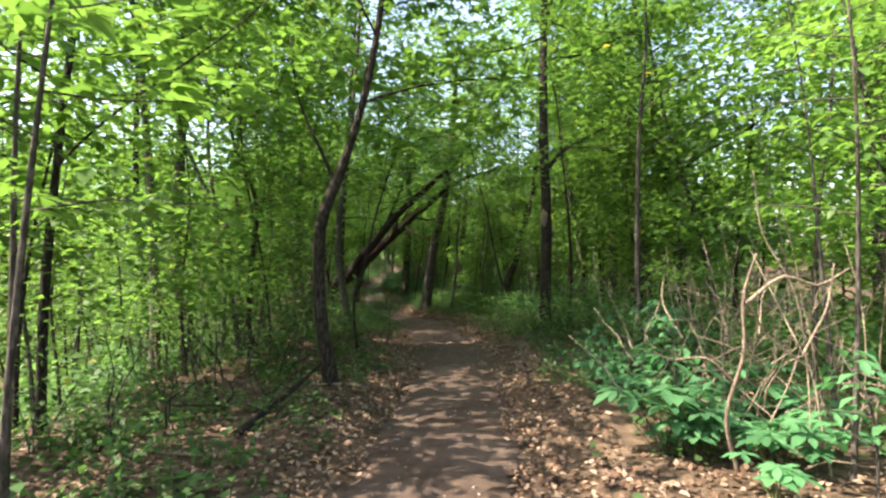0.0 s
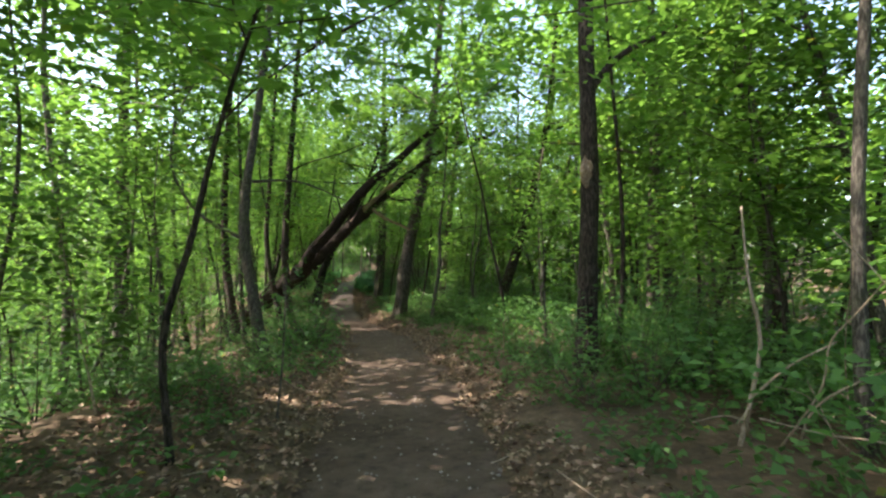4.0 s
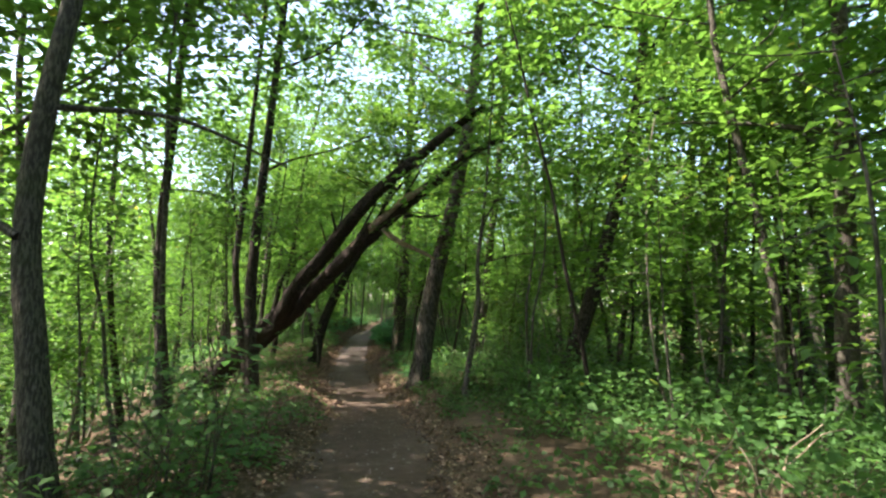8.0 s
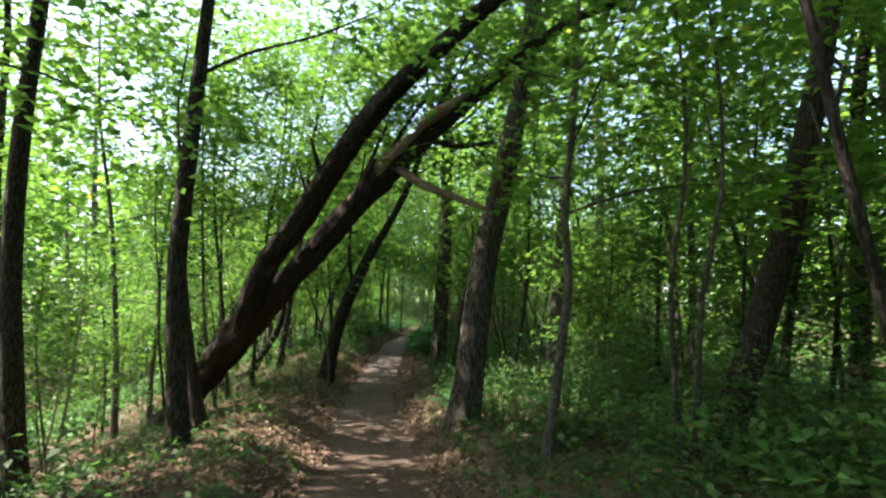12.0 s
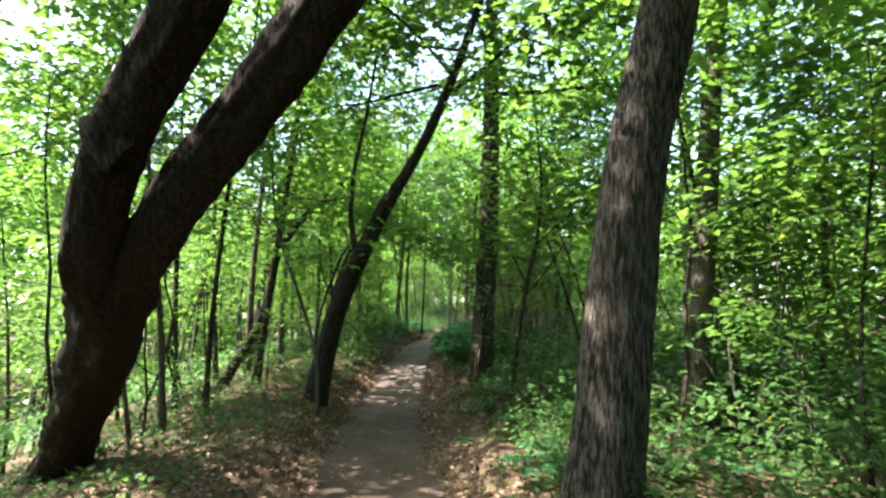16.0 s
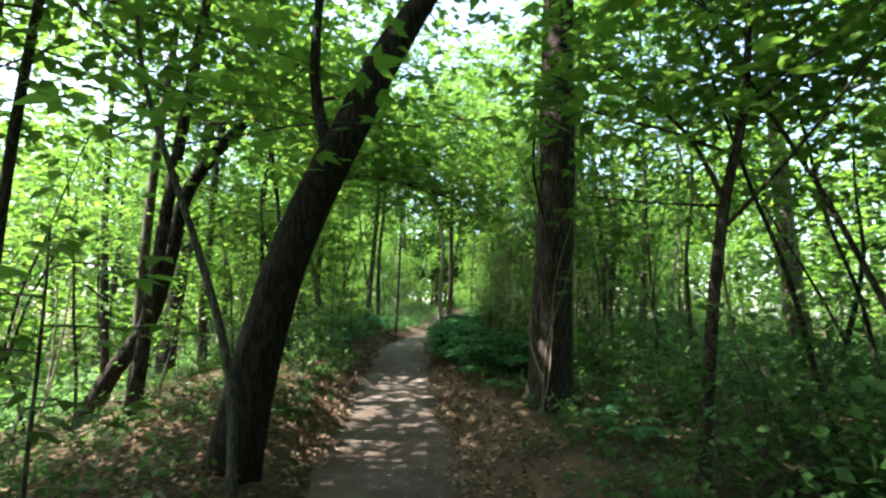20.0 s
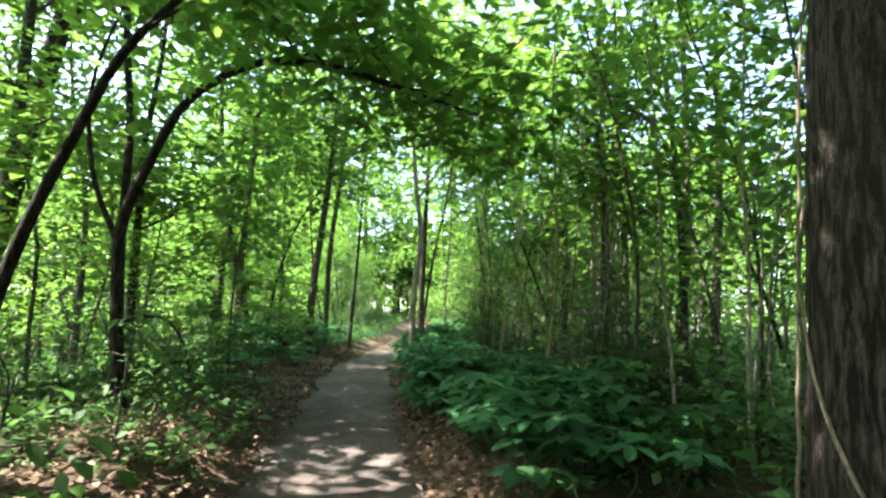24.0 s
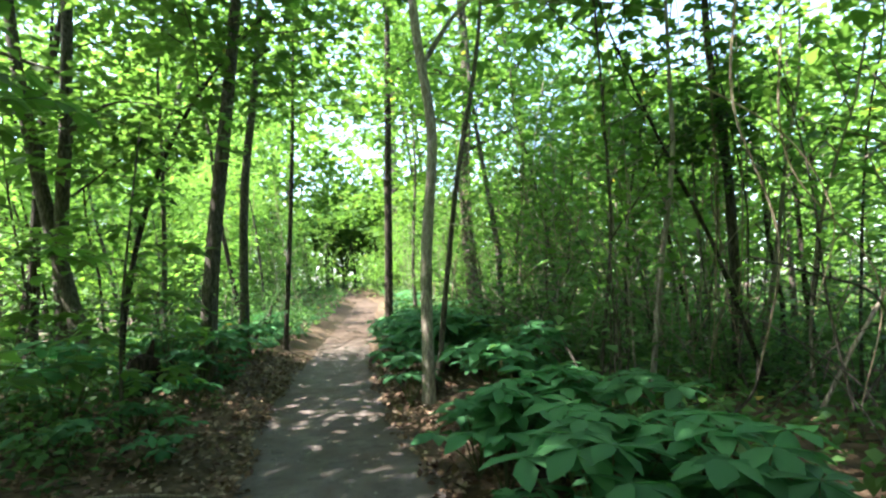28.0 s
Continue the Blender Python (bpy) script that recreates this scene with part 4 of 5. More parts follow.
# woods that close the distance all round
def far_wood():
    n = 50000
    a = RNG.uniform(0, 2 * np.pi, n)
    r = 44 + 30 * np.sqrt(RNG.uniform(0, 1, n))
    x, y = -3 + r * np.cos(a), 28 + 1.55 * r * np.sin(a)
    top = 21 + 6 * np.array([noise.noise((math.cos(t) * 6, math.sin(t) * 6, 1.0)) for t in a])
    z = -8 + RNG.uniform(0, 1, n) ** 0.9 * (top + 6)
    at = np.stack([x, y, z], 1)
    axis = RNG.normal(0, 1, (n, 3))
    up = RNG.normal(0, 0.5, (n, 3)) + (0, 0, 1)
    ob = part("far_woods", mesh_of("far_woods", *leaf_quads(at, axis, up, RNG.uniform(0.8, 1.7, n), 0.42), LEAF_FAR))
    tagged(ob, "dense green woods in the distance", "woods", kind="stuff")


far_wood()


# ---------------------------------------------------------------- undergrowth
def shrub_meshes(seed, tall, wide, leaves, size, leaf, stems=7, bark=BARK_GREY):
    r = np.random.default_rng(seed)
    bones, hubs = [], []
    for k in range(stems):
        a = k * 2.4 + r.uniform(-0.5, 0.5)
        bl = branch_line(r, (0.05 * math.cos(a), 0.05 * math.sin(a), 0), (wide * math.cos(a), wide * math.sin(a), tall), tall * r.uniform(0.7, 1.1), 0.0, 4, 0.22)
        bones.append(tube(bl[::2], np.linspace(0.008, 0.003, 3), 3, 2.0, 0.1))
        hubs += [bl[2], bl[3], bl[4]]
    count = leaves // len(hubs)
    lv = leaf_quads(*sprays(r, hubs, 0.30 * tall, count, size, 0.4, 0.4), 0.34)
    return mesh_of("stems", *joined(bones), bark), None, mesh_of("leaves", *lv, leaf)


def palmate_meshes(seed, tall, fans, size):
    """A low plant whose stalks each end in a fan of five broad leaves."""
    r = np.random.default_rng(seed)
    bones, at, axis, up, ln = [], [], [], [], []
    for k in range(fans):
        a = k * 2.4 + r.uniform(-0.5, 0.5)
        lean = r.uniform(0.15, 0.75)
        bl = branch_line(r, (0, 0, 0), (lean * math.cos(a), lean * math.sin(a), 1), tall * r.uniform(0.6, 1.1), 0.0, 3, 0.12)
        bones.append(tube(bl, (0.006, 0.005, 0.004, 0.003), 3, 0.9, 0.05))
        n = r.integers(5, 8)
        for j in range(n):
            b = a + (j - (n - 1) / 2) * 0.95 + r.normal(0, 0.12)
            at.append(bl[-1])
            axis.append((math.cos(b), math.sin(b), r.normal(-0.08, 0.14)))
            up.append((r.normal(0, 0.16), r.normal(0, 0.16), 1))
            ln.append(size * r.uniform(0.75, 1.15) * (1 - 0.25 * abs(j - (n - 1) / 2) / n))
    return mesh_of("stems", *joined(bones), STEM_GREEN), None, mesh_of("leaves", *leaf_blades(np.array(at), np.array(axis), np.array(up), ln, 0.23, 0.06, 0.16), LEAF_BROAD)


def plant_of(name, meshes, place, label, category, group, turn, scale):
    t = thing(name, place, label, category, group)
    t.rotation_euler, t.scale = (0, 0, turn), (scale,) * 3
    for n, me in zip(("stemwork", "", "foliage"), meshes):
        if me is not None:
            tagged(part(n, me, t), kind="stuff")
    return t


def plant_low(kinds, places, name, label, category, group, low=0.75, high=1.25):
    firsts = {}
    for n, (x, y) in enumerate(places):
        k, turn, s = n % len(kinds), RNG.uniform(0, 6.28), RNG.uniform(low, high)
        if k not in firsts:
            firsts[k] = plant_of(name, kinds[k], foot(x, y, 0.01), label, category, group, turn, s)
        else:
            c = copy_thing(firsts[k], Matrix.LocRotScale(foot(x, y, 0.01), Euler((RNG.normal(0, 0.06), RNG.normal(0, 0.06), turn)), None))
            c.scale = (s, s, s)


def free_places(count, u_low, u_high, y_low, y_high, side):
    out = []
    for _ in range(count):
        y = RNG.uniform(y_low, y_high)
        out.append((centre(y) + side * (u_low + (u_high - u_low) * RNG.uniform(0, 1) ** 1.2), y))
    return [p for p in out if not under_log(*p)]


SHRUBS = [shrub_meshes(600 + i, t, w, 300, s * 1.1, LEAF_LOW) for i, (t, w, s) in enumerate(((0.7, 0.7, 0.075), (1.0, 0.6, 0.08), (1.4, 0.5, 0.085), (0.5, 0.9, 0.065)))]
HERBS = [shrub_meshes(640 + i, t, 1.0, 90, s, LEAF_LOW, 5, STEM_GREEN) for i, (t, s) in enumerate(((0.25, 0.06), (0.35, 0.07), (0.18, 0.055)))]
PALMATE = [palmate_meshes(660 + i, t, f, s) for i, (t, f, s) in enumerate(((0.42, 7, 0.19), (0.5, 9, 0.2), (0.34, 6, 0.17), (0.58, 8, 0.21)))]
PALMATE_SMALL = [palmate_meshes(680 + i, t, f, s) for i, (t, f, s) in enumerate(((0.3, 6, 0.13), (0.24, 5, 0.12)))]

BUSHES = [shrub_meshes(620 + i, t, w, 520, 0.15, LEAF_MID, 9) for i, (t, w) in enumerate(((2.4, 0.7), (3.0, 0.6), (1.8, 0.9)))]
plant_low(BUSHES, free_places(46, 7.0, 13.5, 2, 52, 1) + free_places(22, 9.5, 16, 0, 50, -1) + free_places(16, 2.2, 7, 54, 66, 1) + free_places(14, 2.2, 7, 54, 66, -1) + [(-4.6, 63.5), (-5.2, 66.5), (-4.0, 61.5), (-5.6, 70), (-4.4, 71.5)],
          "bush", "tall leafy bush deep in the wood", "bush", "bushes in the wood", 0.75, 1.3)
plant_low(PALMATE, free_places(40, 0.95, 2.5, 32.2, 34.8, 1) + free_places(44, 0.8, 1.4, 34.6, 37.0, 1) + free_places(16, 0.8, 1.7, 37, 38, 1), "broadleaf_plant",
          "low plant with broad green five-part leaves in shade", "plant", "broad-leaved plants along the trail", 0.75, 1.05)
plant_low(PALMATE, free_places(80, 0.78, 1.95, 38.5, 46, 1) + free_places(30, 1.0, 2.6, 46, 58, 1) + free_places(30, 1.2, 2.6, 38.4, 46, -1), "broadleaf_plant",
          "low plant with broad green five-part leaves at the trail edge", "plant", "broad-leaved plants along the trail", 0.85, 1.2)
plant_low(PALMATE, free_places(16, 1.55, 2.8, 3.0, 6, 1), "broadleaf_plant", "sunlit plant with broad green leaves beside dry brush", "plant", "broad-leaved plants along the trail", 0.6, 0.95)
plant_low(PALMATE_SMALL, free_places(70, 0.95, 2.6, 35, 52, -1) + free_places(26, 1.4, 3.0, 1.5, 7, 1) + free_places(24, 1.3, 3.0, 24, 32, 1), "broadleaf_plant",
          "small low plant with broad green leaves", "plant", "broad-leaved plants along the trail")
plant_low(SHRUBS, free_places(22, 1.6, 3.6, 3.0, 9, 1) + free_places(48, 1.75, 3.6, 10, 33, 1) + free_places(9, 1.5, 2.5, 9, 17.5, -1) + free_places(14, 1.5, 3.6, 1.6, 6, -1) + free_places(22, 1.3, 3.4, 30.5, 36.5, -1),
          "shrub", "small leafy green shrub close to the trail", "shrub", "shrubs beside the trail", 0.4, 0.7)
plant_low(SHRUBS, free_places(80, 2.3, 6.0, 7, 33, 1) + free_places(14, 2.2, 5.0, 6, 12, -1)
          + free_places(22, 2.4, 6, 12, 34, -1) + free_places(32, 1.5, 4.5, 34, 50, -1) + free_places(62, 2.0, 5.2, 33, 50, 1) + free_places(7, 1.3, 1.9, 13.8, 17, -1) + free_places(8, 0.3, 3, 70, 73, 1) + free_places(8, 0.0, 3, 70, 73, -1),
          "shrub", "leafy green shrub in the undergrowth", "shrub", "shrubs beside the trail")
plant_low(HERBS, free_places(100, 1.1, 3.2, 2, 22, -1) + free_places(110, 1.2, 2.6, 6, 34, 1) + free_places(60, 1.3, 4.0, 22, 36, -1) + free_places(30, 1.0, 3, 36, 55, -1) + free_places(30, 0.95, 2.6, 30, 36, -1),
          "weed", "small green weed among fallen leaves", "plant", "low weeds beside the trail")


# low green cover and fallen leaves
def scatter_leaves(name, label, count, u_low, u_high, y_low, y_high, size, material, lift, flatness, power=1.0, keep=None):
    y = RNG.uniform(y_low, y_high, count)
    side = RNG.choice((-1.0, 1.0), count)
    u = side * (u_low + (u_high - u_low) * RNG.uniform(0, 1, count) ** power)
    x = np.array([centre(v) for v in y]) + u
    if keep is not None:
        ok = np.array([keep(a, b, c) for a, b, c in zip(x, y, u)])
        x, y, u = x[ok], y[ok], u[ok]
    n = len(x)
    z = np.array([land(a, b) for a, b in zip(x, y)]) + RNG.uniform(0.2, 1, n) * lift + (np.abs(u) < 0.9) * 0.022
    axis = np.stack([RNG.normal(0, 1, n), RNG.normal(0, 1, n), RNG.normal(0, flatness, n)], 1)
    up = np.stack([RNG.normal(0, flatness, n), RNG.normal(0, flatness, n), np.ones(n)], 1)
    ob = part(name, mesh_of(name, *leaf_quads(np.stack([x, y, z], 1), axis, up, RNG.uniform(0.6, 1.3, n) * size, 0.32, 0.12), material))
    return tagged(ob, label, "leaves", kind="stuff")


scatter_leaves("fallen_leaves", "dry brown fallen leaves along both sides of the trail", 84000, 0.5, 2.8, 0, 44, 0.055, LITTER, 0.03, 0.35, 1.3,
               lambda x, y, u: abs(u) > np.interp(y, HALF_Y, HALF_W) * (0.86 + 0.34 * noise.noise((x * 1.3, y * 1.3, 0)) + 0.2 * noise.noise((x * 5, y * 5, 3))) and (u < 1.35 + 0.35 * noise.noise((x, y, 6)) or y < 4))
scatter_leaves("fallen_leaves", "dry brown fallen leaves on the forest floor", 9000, 2.9, 8, -2, 48, 0.11, LITTER, 0.04, 0.3)
scatter_leaves("trail_leaves", "a few dry leaves scattered on the trail", 900, 0.0, 0.85, -1, 48, 0.045, LITTER, 0.006, 0.12)
scatter_leaves("undergrowth", "dense knee-high green undergrowth away from the trail", 70000, 5.2, 20, -4, 66, 0.19, LEAF_LOW, 0.9, 0.5, 1.1,
               lambda x, y, u: (u > 0 or u < -7 or y > 40 or y < 16) and noise.noise((x * 0.35, y * 0.35, 9)) > (-2 if u > 0 else -0.4))
scatter_leaves("undergrowth", "thick green undergrowth deep in the wood", 22000, 8, 36, -14, 80, 0.42, LEAF_LOW, 0.55, 0.4, 1.0,
               lambda x, y, u: (u > 0 or u < -9) and noise.noise((x * 0.2, y * 0.2, 12)) > -0.45)
scatter_leaves("undergrowth", "green undergrowth along the far part of the trail", 12000, 0.9, 6.5, 45, 74, 0.13, LEAF_LOW, 0.5, 0.5, 1.2)
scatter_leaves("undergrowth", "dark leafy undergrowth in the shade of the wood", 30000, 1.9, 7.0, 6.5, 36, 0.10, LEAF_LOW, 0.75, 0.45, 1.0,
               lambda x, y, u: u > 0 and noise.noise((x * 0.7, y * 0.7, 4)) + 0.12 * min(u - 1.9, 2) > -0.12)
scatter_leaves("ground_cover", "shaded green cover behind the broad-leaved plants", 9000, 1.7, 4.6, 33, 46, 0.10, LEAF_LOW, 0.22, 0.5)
scatter_leaves("ground_cover", "low green creeping leaves over the forest floor", 72000, 1.1, 7.5, -2, 56, 0.08, LEAF_LOW, 0.16, 0.45, 1.0,
               lambda x, y, u: noise.noise((x * 0.5, y * 0.5, 2)) + 0.35 * noise.noise((x * 1.6, y * 1.6, 5)) > (-0.5 if u > 1.5 and y > 6 else -0.08) + (0.22 if abs(u) < 1.5 else 0))


# ---------------------------------------------------------------- clutter: dead wood, vines, sticks, stumps
def loose_wood(name, label, category, lines, material, group=""):
    """A thing of dead or climbing wood, one part for each of its stems: lists of points and the radius at the foot."""
    base = Vector(lines[0][1][0])
    t = thing(name, base, label, category, group)
    for n, (piece, pts, r) in enumerate(lines):
        rel = [tuple(Vector(p) - base) for p in pts]
        part(piece, mesh_of(piece, *tube(rel, np.linspace(r, r * 0.45, len(rel)), 7, 0.07, 0.22, n * 1.7), material), t)
    return t


def dead_brush():
    r = np.random.default_rng(71)
    lines = [("stem", [(1.42, 3.4, land(1.42, 3.4)), (1.33, 3.35, 0.45), (1.40, 3.25, 0.92), (1.39, 3.22, 1.26), (1.46, 3.2, 1.5)], 0.015),
             ("branch", [(1.4, 3.22, 1.2), (1.62, 3.2, 1.36), (1.86, 3.25, 1.3), (2.1, 3.3, 1.4)], 0.012),
             ("branch", [(1.36, 3.3, 0.7), (1.18, 3.3, 0.86), (1.02, 3.35, 0.84)], 0.01)]
    for k in range(64):
        x, y = r.uniform(1.25, 2.9), r.uniform(3.0, 5.6)
        z = land(x, y) + r.uniform(0.0, 0.9)
        way = np.array([r.normal(0, 0.8), r.normal(0, 0.5), abs(r.normal(0.6, 0.5))])
        pts = branch_line(r, (x, y, z), way, r.uniform(0.4, 1.0), r.uniform(-0.06, 0.05), 4, 0.2)
        lines.append(("twig", [tuple(p) for p in pts], r.uniform(0.004, 0.009)))
    for k in range(50):
        x, y = r.uniform(1.5, 3.2), r.uniform(3.2, 6.4)
        pts = branch_line(r, (x, y, land(x, y) - 0.02), (r.normal(0, 0.2), r.normal(0, 0.2), 1), r.uniform(0.8, 2.0), 0.0, 5, 0.16)
        lines.append(("stem", [tuple(p) for p in pts], r.uniform(0.004, 0.008)))
    loose_wood("dead_brush", "tangle of pale dry branches and bare twigs", "brush", lines, TWIG_DRY)


dead_brush()


def thicket(seed, x_low, x_high, y_low, y_high, count, label, tall=1.6, material=TWIG_DRY):
    r = np.random.default_rng(seed)
    lines = []
    for k in range(count):
        x, y = r.uniform(x_low, x_high), r.uniform(y_low, y_high)
        way = np.array([r.normal(0, 0.35), r.normal(0, 0.25), 1.0])
        pts = branch_line(r, (x, y, land(x, y) - 0.02), way, tall * r.uniform(0.5, 1.2), r.uniform(-0.15, 0.1), 5, 0.3)
        lines.append(("stem", [tuple(p) for p in pts], r.uniform(0.005, 0.011)))
    loose_wood("thicket", label, "brush", lines, material, "bare thickets")


thicket(81, 2.3, 3.6, 7.0, 9.5, 16, "bare grey-brown stems of a dry thicket")
thicket(82, 1.4, 2.8, 12.6, 15.5, 16, "bare dry stems at the foot of a trunk", 0.8)
thicket(83, -2.9, -0.6, 34.2, 38.0, 60, "tangled bare grey stems and vines in a thicket", 1.7, BARK_GREY)
thicket(84, -3.4, -1.3, 38.5, 42.5, 44, "tall bare thin stems of a dense thicket", 2.4, BARK_PALE)
thicket(85, -2.4, -0.6, 40.0, 46.0, 22, "tall bare thin stems behind broad-leaved plants", 2.8, BARK_GREY)
thicket(86, -3.4, -2.2, 3.5, 7.0, 18, "bare dark stems and twigs beside the trail", 1.1, BARK_DARK)
thicket(87, -4.6, -3.0, 5.5, 10.0, 20, "bare grey stems of low brush under trees", 1.3, BARK_GREY)
thicket(88, -7.9, -6.9, 32.0, 36.5, 18, "dark bare twigs of shaded brush", 1.2, BARK_DARK)

loose_wood("vine", "dark looping vine hanging beside the leaning log", "vine",
           [("vine_stem", [(-4.95, 24.6, 1.9), (-4.91, 24.6, 1.44), (-4.92, 24.6, 1.09), (-4.8, 24.6, 0.63), (-4.84, 24.6, 0.37), (-4.78, 24.6, 0.19), (-4.99, 24.6, 0.22), (-5.29, 24.6, 0.44), (-5.6, 24.6, 0.75)], 0.012)], BARK_DARK)
loose_wood("vine", "bare vine looping between two trunks", "vine",
           [("vine_stem", [(3.0, 22.1, 3.4), (2.72, 21.4, 2.5), (2.6, 21.2, 1.79), (2.8, 21.2, 1.33), (3.2, 21.2, 1.27), (3.55, 21.2, 1.62), (3.9, 21.2, 2.6)], 0.016)], BARK_GREY)
def climbing_vine(seed, turns, tall, start):
    """A thin vine that winds up the furrowed trunk beside the trail."""
    r = np.random.default_rng(seed)
    pts = []
    for k in range(26):
        f = k / 25
        z = -0.75 + f * tall
        cx = float(np.interp(z, [-0.5, 0.85, 2.2, 3.6], [-2.69, -2.6, -2.5, -2.44]))
        a = start + turns * 6.28 * f + 0.5 * math.sin(f * 9 + seed)
        rr = float(np.interp(z, [-0.8, -0.3, 3.6], [0.34, 0.238, 0.212])) + r.uniform(0, 0.012)
        pts.append((cx + rr * math.cos(a), 31.0 + rr * math.sin(a), z))
    loose_wood("vine", "thin pale vine wound round a furrowed trunk", "vine", [("vine_stem", pts, 0.008)], TWIG_DRY, "vines on the trunk")


for seed, turns, tall, start in ((1, 0.7, 4.4, 3.6), (2, -0.9, 4.0, 5.2), (3, 0.45, 4.6, 4.4), (4, -0.4, 3.2, 3.2)):
    climbing_vine(seed, turns, tall, start)
loose_wood("vine", "dark vine curving down beside a furrowed trunk", "vine",
           [("vine_stem", [(-2.72, 30.9, 3.2), (-2.76, 30.9, 2.6), (-2.78, 30.9, 2.05), (-2.7, 30.85, 1.6), (-2.62, 30.8, 1.2), (-2.62, 30.79, 0.8)], 0.022)], BARK_BLACK)
loose_wood("vine", "thin vine hanging from the canopy beside a thicket", "vine",
           [("vine_stem", [(-2.3, 34.5, 4.6), (-2.29, 34.5, 3.1), (-2.3, 34.5, 2.58), (-2.22, 34.5, 2.0)], 0.009)], BARK_DARK)
loose_wood("vine", "tangled pale vines draped over the thicket", "vine",
           [("vine_stem", [(-2.7, 37.6, 2.8), (-2.95, 37.4, 1.9), (-2.9, 37.2, 1.0), (-3.1, 37.2, 0.3)], 0.011),
            ("vine_stem", [(-2.4, 37.6, 2.6), (-2.6, 37.4, 1.5), (-2.3, 37.2, 0.8), (-2.5, 37.2, 0.1)], 0.008),
            ("vine_stem", [(-2.9, 37.8, 2.2), (-2.5, 37.5, 1.7), (-2.45, 37.3, 1.2), (-2.7, 37.2, 0.7)], 0.007)], TWIG_DRY)
loose_wood("fallen_branch", "thin curved fallen branch lying over leaves", "branch",
           [("branch", [(-3.75, 37.2, land(-3.75, 37.2) + 0.03), (-3.5, 37.2, 0.0), (-3.32, 37.2, 0.09), (-3.11, 37.2, 0.28), (-3.05, 37.25, 0.4)], 0.014)], BARK_GREY)
loose_wood("fallen_log", "short dark rotting log under broad leaves", "log",
           [("log_body", [(-4.35, 37.35, land(-4.35, 37.35) + 0.06), (-4.0, 37.25, land(-4.0, 37.25) + 0.08), (-3.7, 37.2, land(-3.7, 37.2) + 0.05)], 0.09)], BARK_LOG)
loose_wood("dead_sapling", "pale dead leaning sapling stem", "sapling",
           [("stem", [(2.11, 9.2, land(2.11, 9.2) - 0.05), (2.23, 9.2, 0.36), (2.29, 9.2, 0.66), (2.21, 9.2, 1.19), (2.2, 9.25, 1.7)], 0.02),
            ("branch", [(2.22, 9.2, 0.3), (2.45, 9.1, 0.55), (2.75, 9.05, 0.72)], 0.011),
            ("branch", [(2.2, 9.2, 0.12), (1.95, 9.1, 0.2), (1.7, 9.05, 0.17)], 0.009)], TWIG_DRY)
loose_wood("dead_twig", "small pale forked dead twig standing in weeds", "twig",
           [("stem", [(0.98, 13.5, land(0.98, 13.5) - 0.03), (1.0, 13.5, 0.3), (1.03, 13.5, 0.5)], 0.009),
            ("branch", [(1.0, 13.5, 0.3), (0.94, 13.5, 0.42), (0.93, 13.48, 0.55)], 0.006),
            ("branch", [(1.01, 13.5, 0.36), (1.1, 13.5, 0.5), (1.2, 13.5, 0.6)], 0.006)], TWIG_DRY)
loose_wood("fallen_branch", "dark bare branch lying at the foot of a bent tree", "branch",
           [("branch", [(-2.15, 4.3, land(-2.15, 4.3) + 0.03), (-2.05, 5.0, land(-2.05, 5.0) + 0.1), (-1.95, 5.6, land(-1.95, 5.6) + 0.16), (-1.85, 6.05, land(-1.85, 6.05) + 0.28)], 0.036),
            ("twig", [(-2.05, 5.0, land(-2.05, 5.0) + 0.1), (-2.3, 5.3, land(-2.3, 5.3) + 0.22), (-2.5, 5.7, land(-2.5, 5.7) + 0.3)], 0.014)], BARK_DARK)


def stump(x, y, tall, wide, seed):
    z = land(x, y) - 0.05
    t = thing("rotten_stump", (x, y, z), "dark rotten broken stump among low plants", "stump", "rotten stumps")
    part("stump_body", mesh_of("stump_body", *tube([(0, 0, 0), (0.02, 0.01, tall * 0.5), (0.06, 0.0, tall)], [wide, wide * 0.75, wide * 0.55], 18, 0.05, 0.35, seed, 0.6), BARK_LOG), t)
    part("splinter", mesh_of("splinter", *tube([(0.05, 0.03, tall * 0.8), (0.1, 0.05, tall * 1.15), (0.12, 0.05, tall * 1.4)], [wide * 0.3, wide * 0.2, 0.01], 7, 0.05, 0.3, seed + 2), BARK_LOG), t)


stump(-7.5, 40.3, 0.42, 0.17, 3.0)
stump(-7.3, 45.5, 0.55, 0.15, 8.0)


def sticks():
    r = np.random.default_rng(91)
    for k in range(46):
        y = r.uniform(2, 44)
        u = r.choice((-1, 1)) * r.uniform(0.75, 2.6)
        x, a, ln = centre(y) + u, r.uniform(0, 6.28), r.uniform(0.25, 0.8)
        pts = []
        for f in (-0.5, -0.15, 0.2, 0.5):
            px, py = x + ln * f * math.cos(a) + r.normal(0, 0.015), y + ln * f * math.sin(a) + r.normal(0, 0.015)
            pts.append((px, py, land(px, py) + 0.03))
        loose_wood("stick", "short dry stick lying on fallen leaves", "stick", [("stick_body", pts, r.uniform(0.005, 0.011))], TWIG_DRY, "sticks on the ground")


sticks()


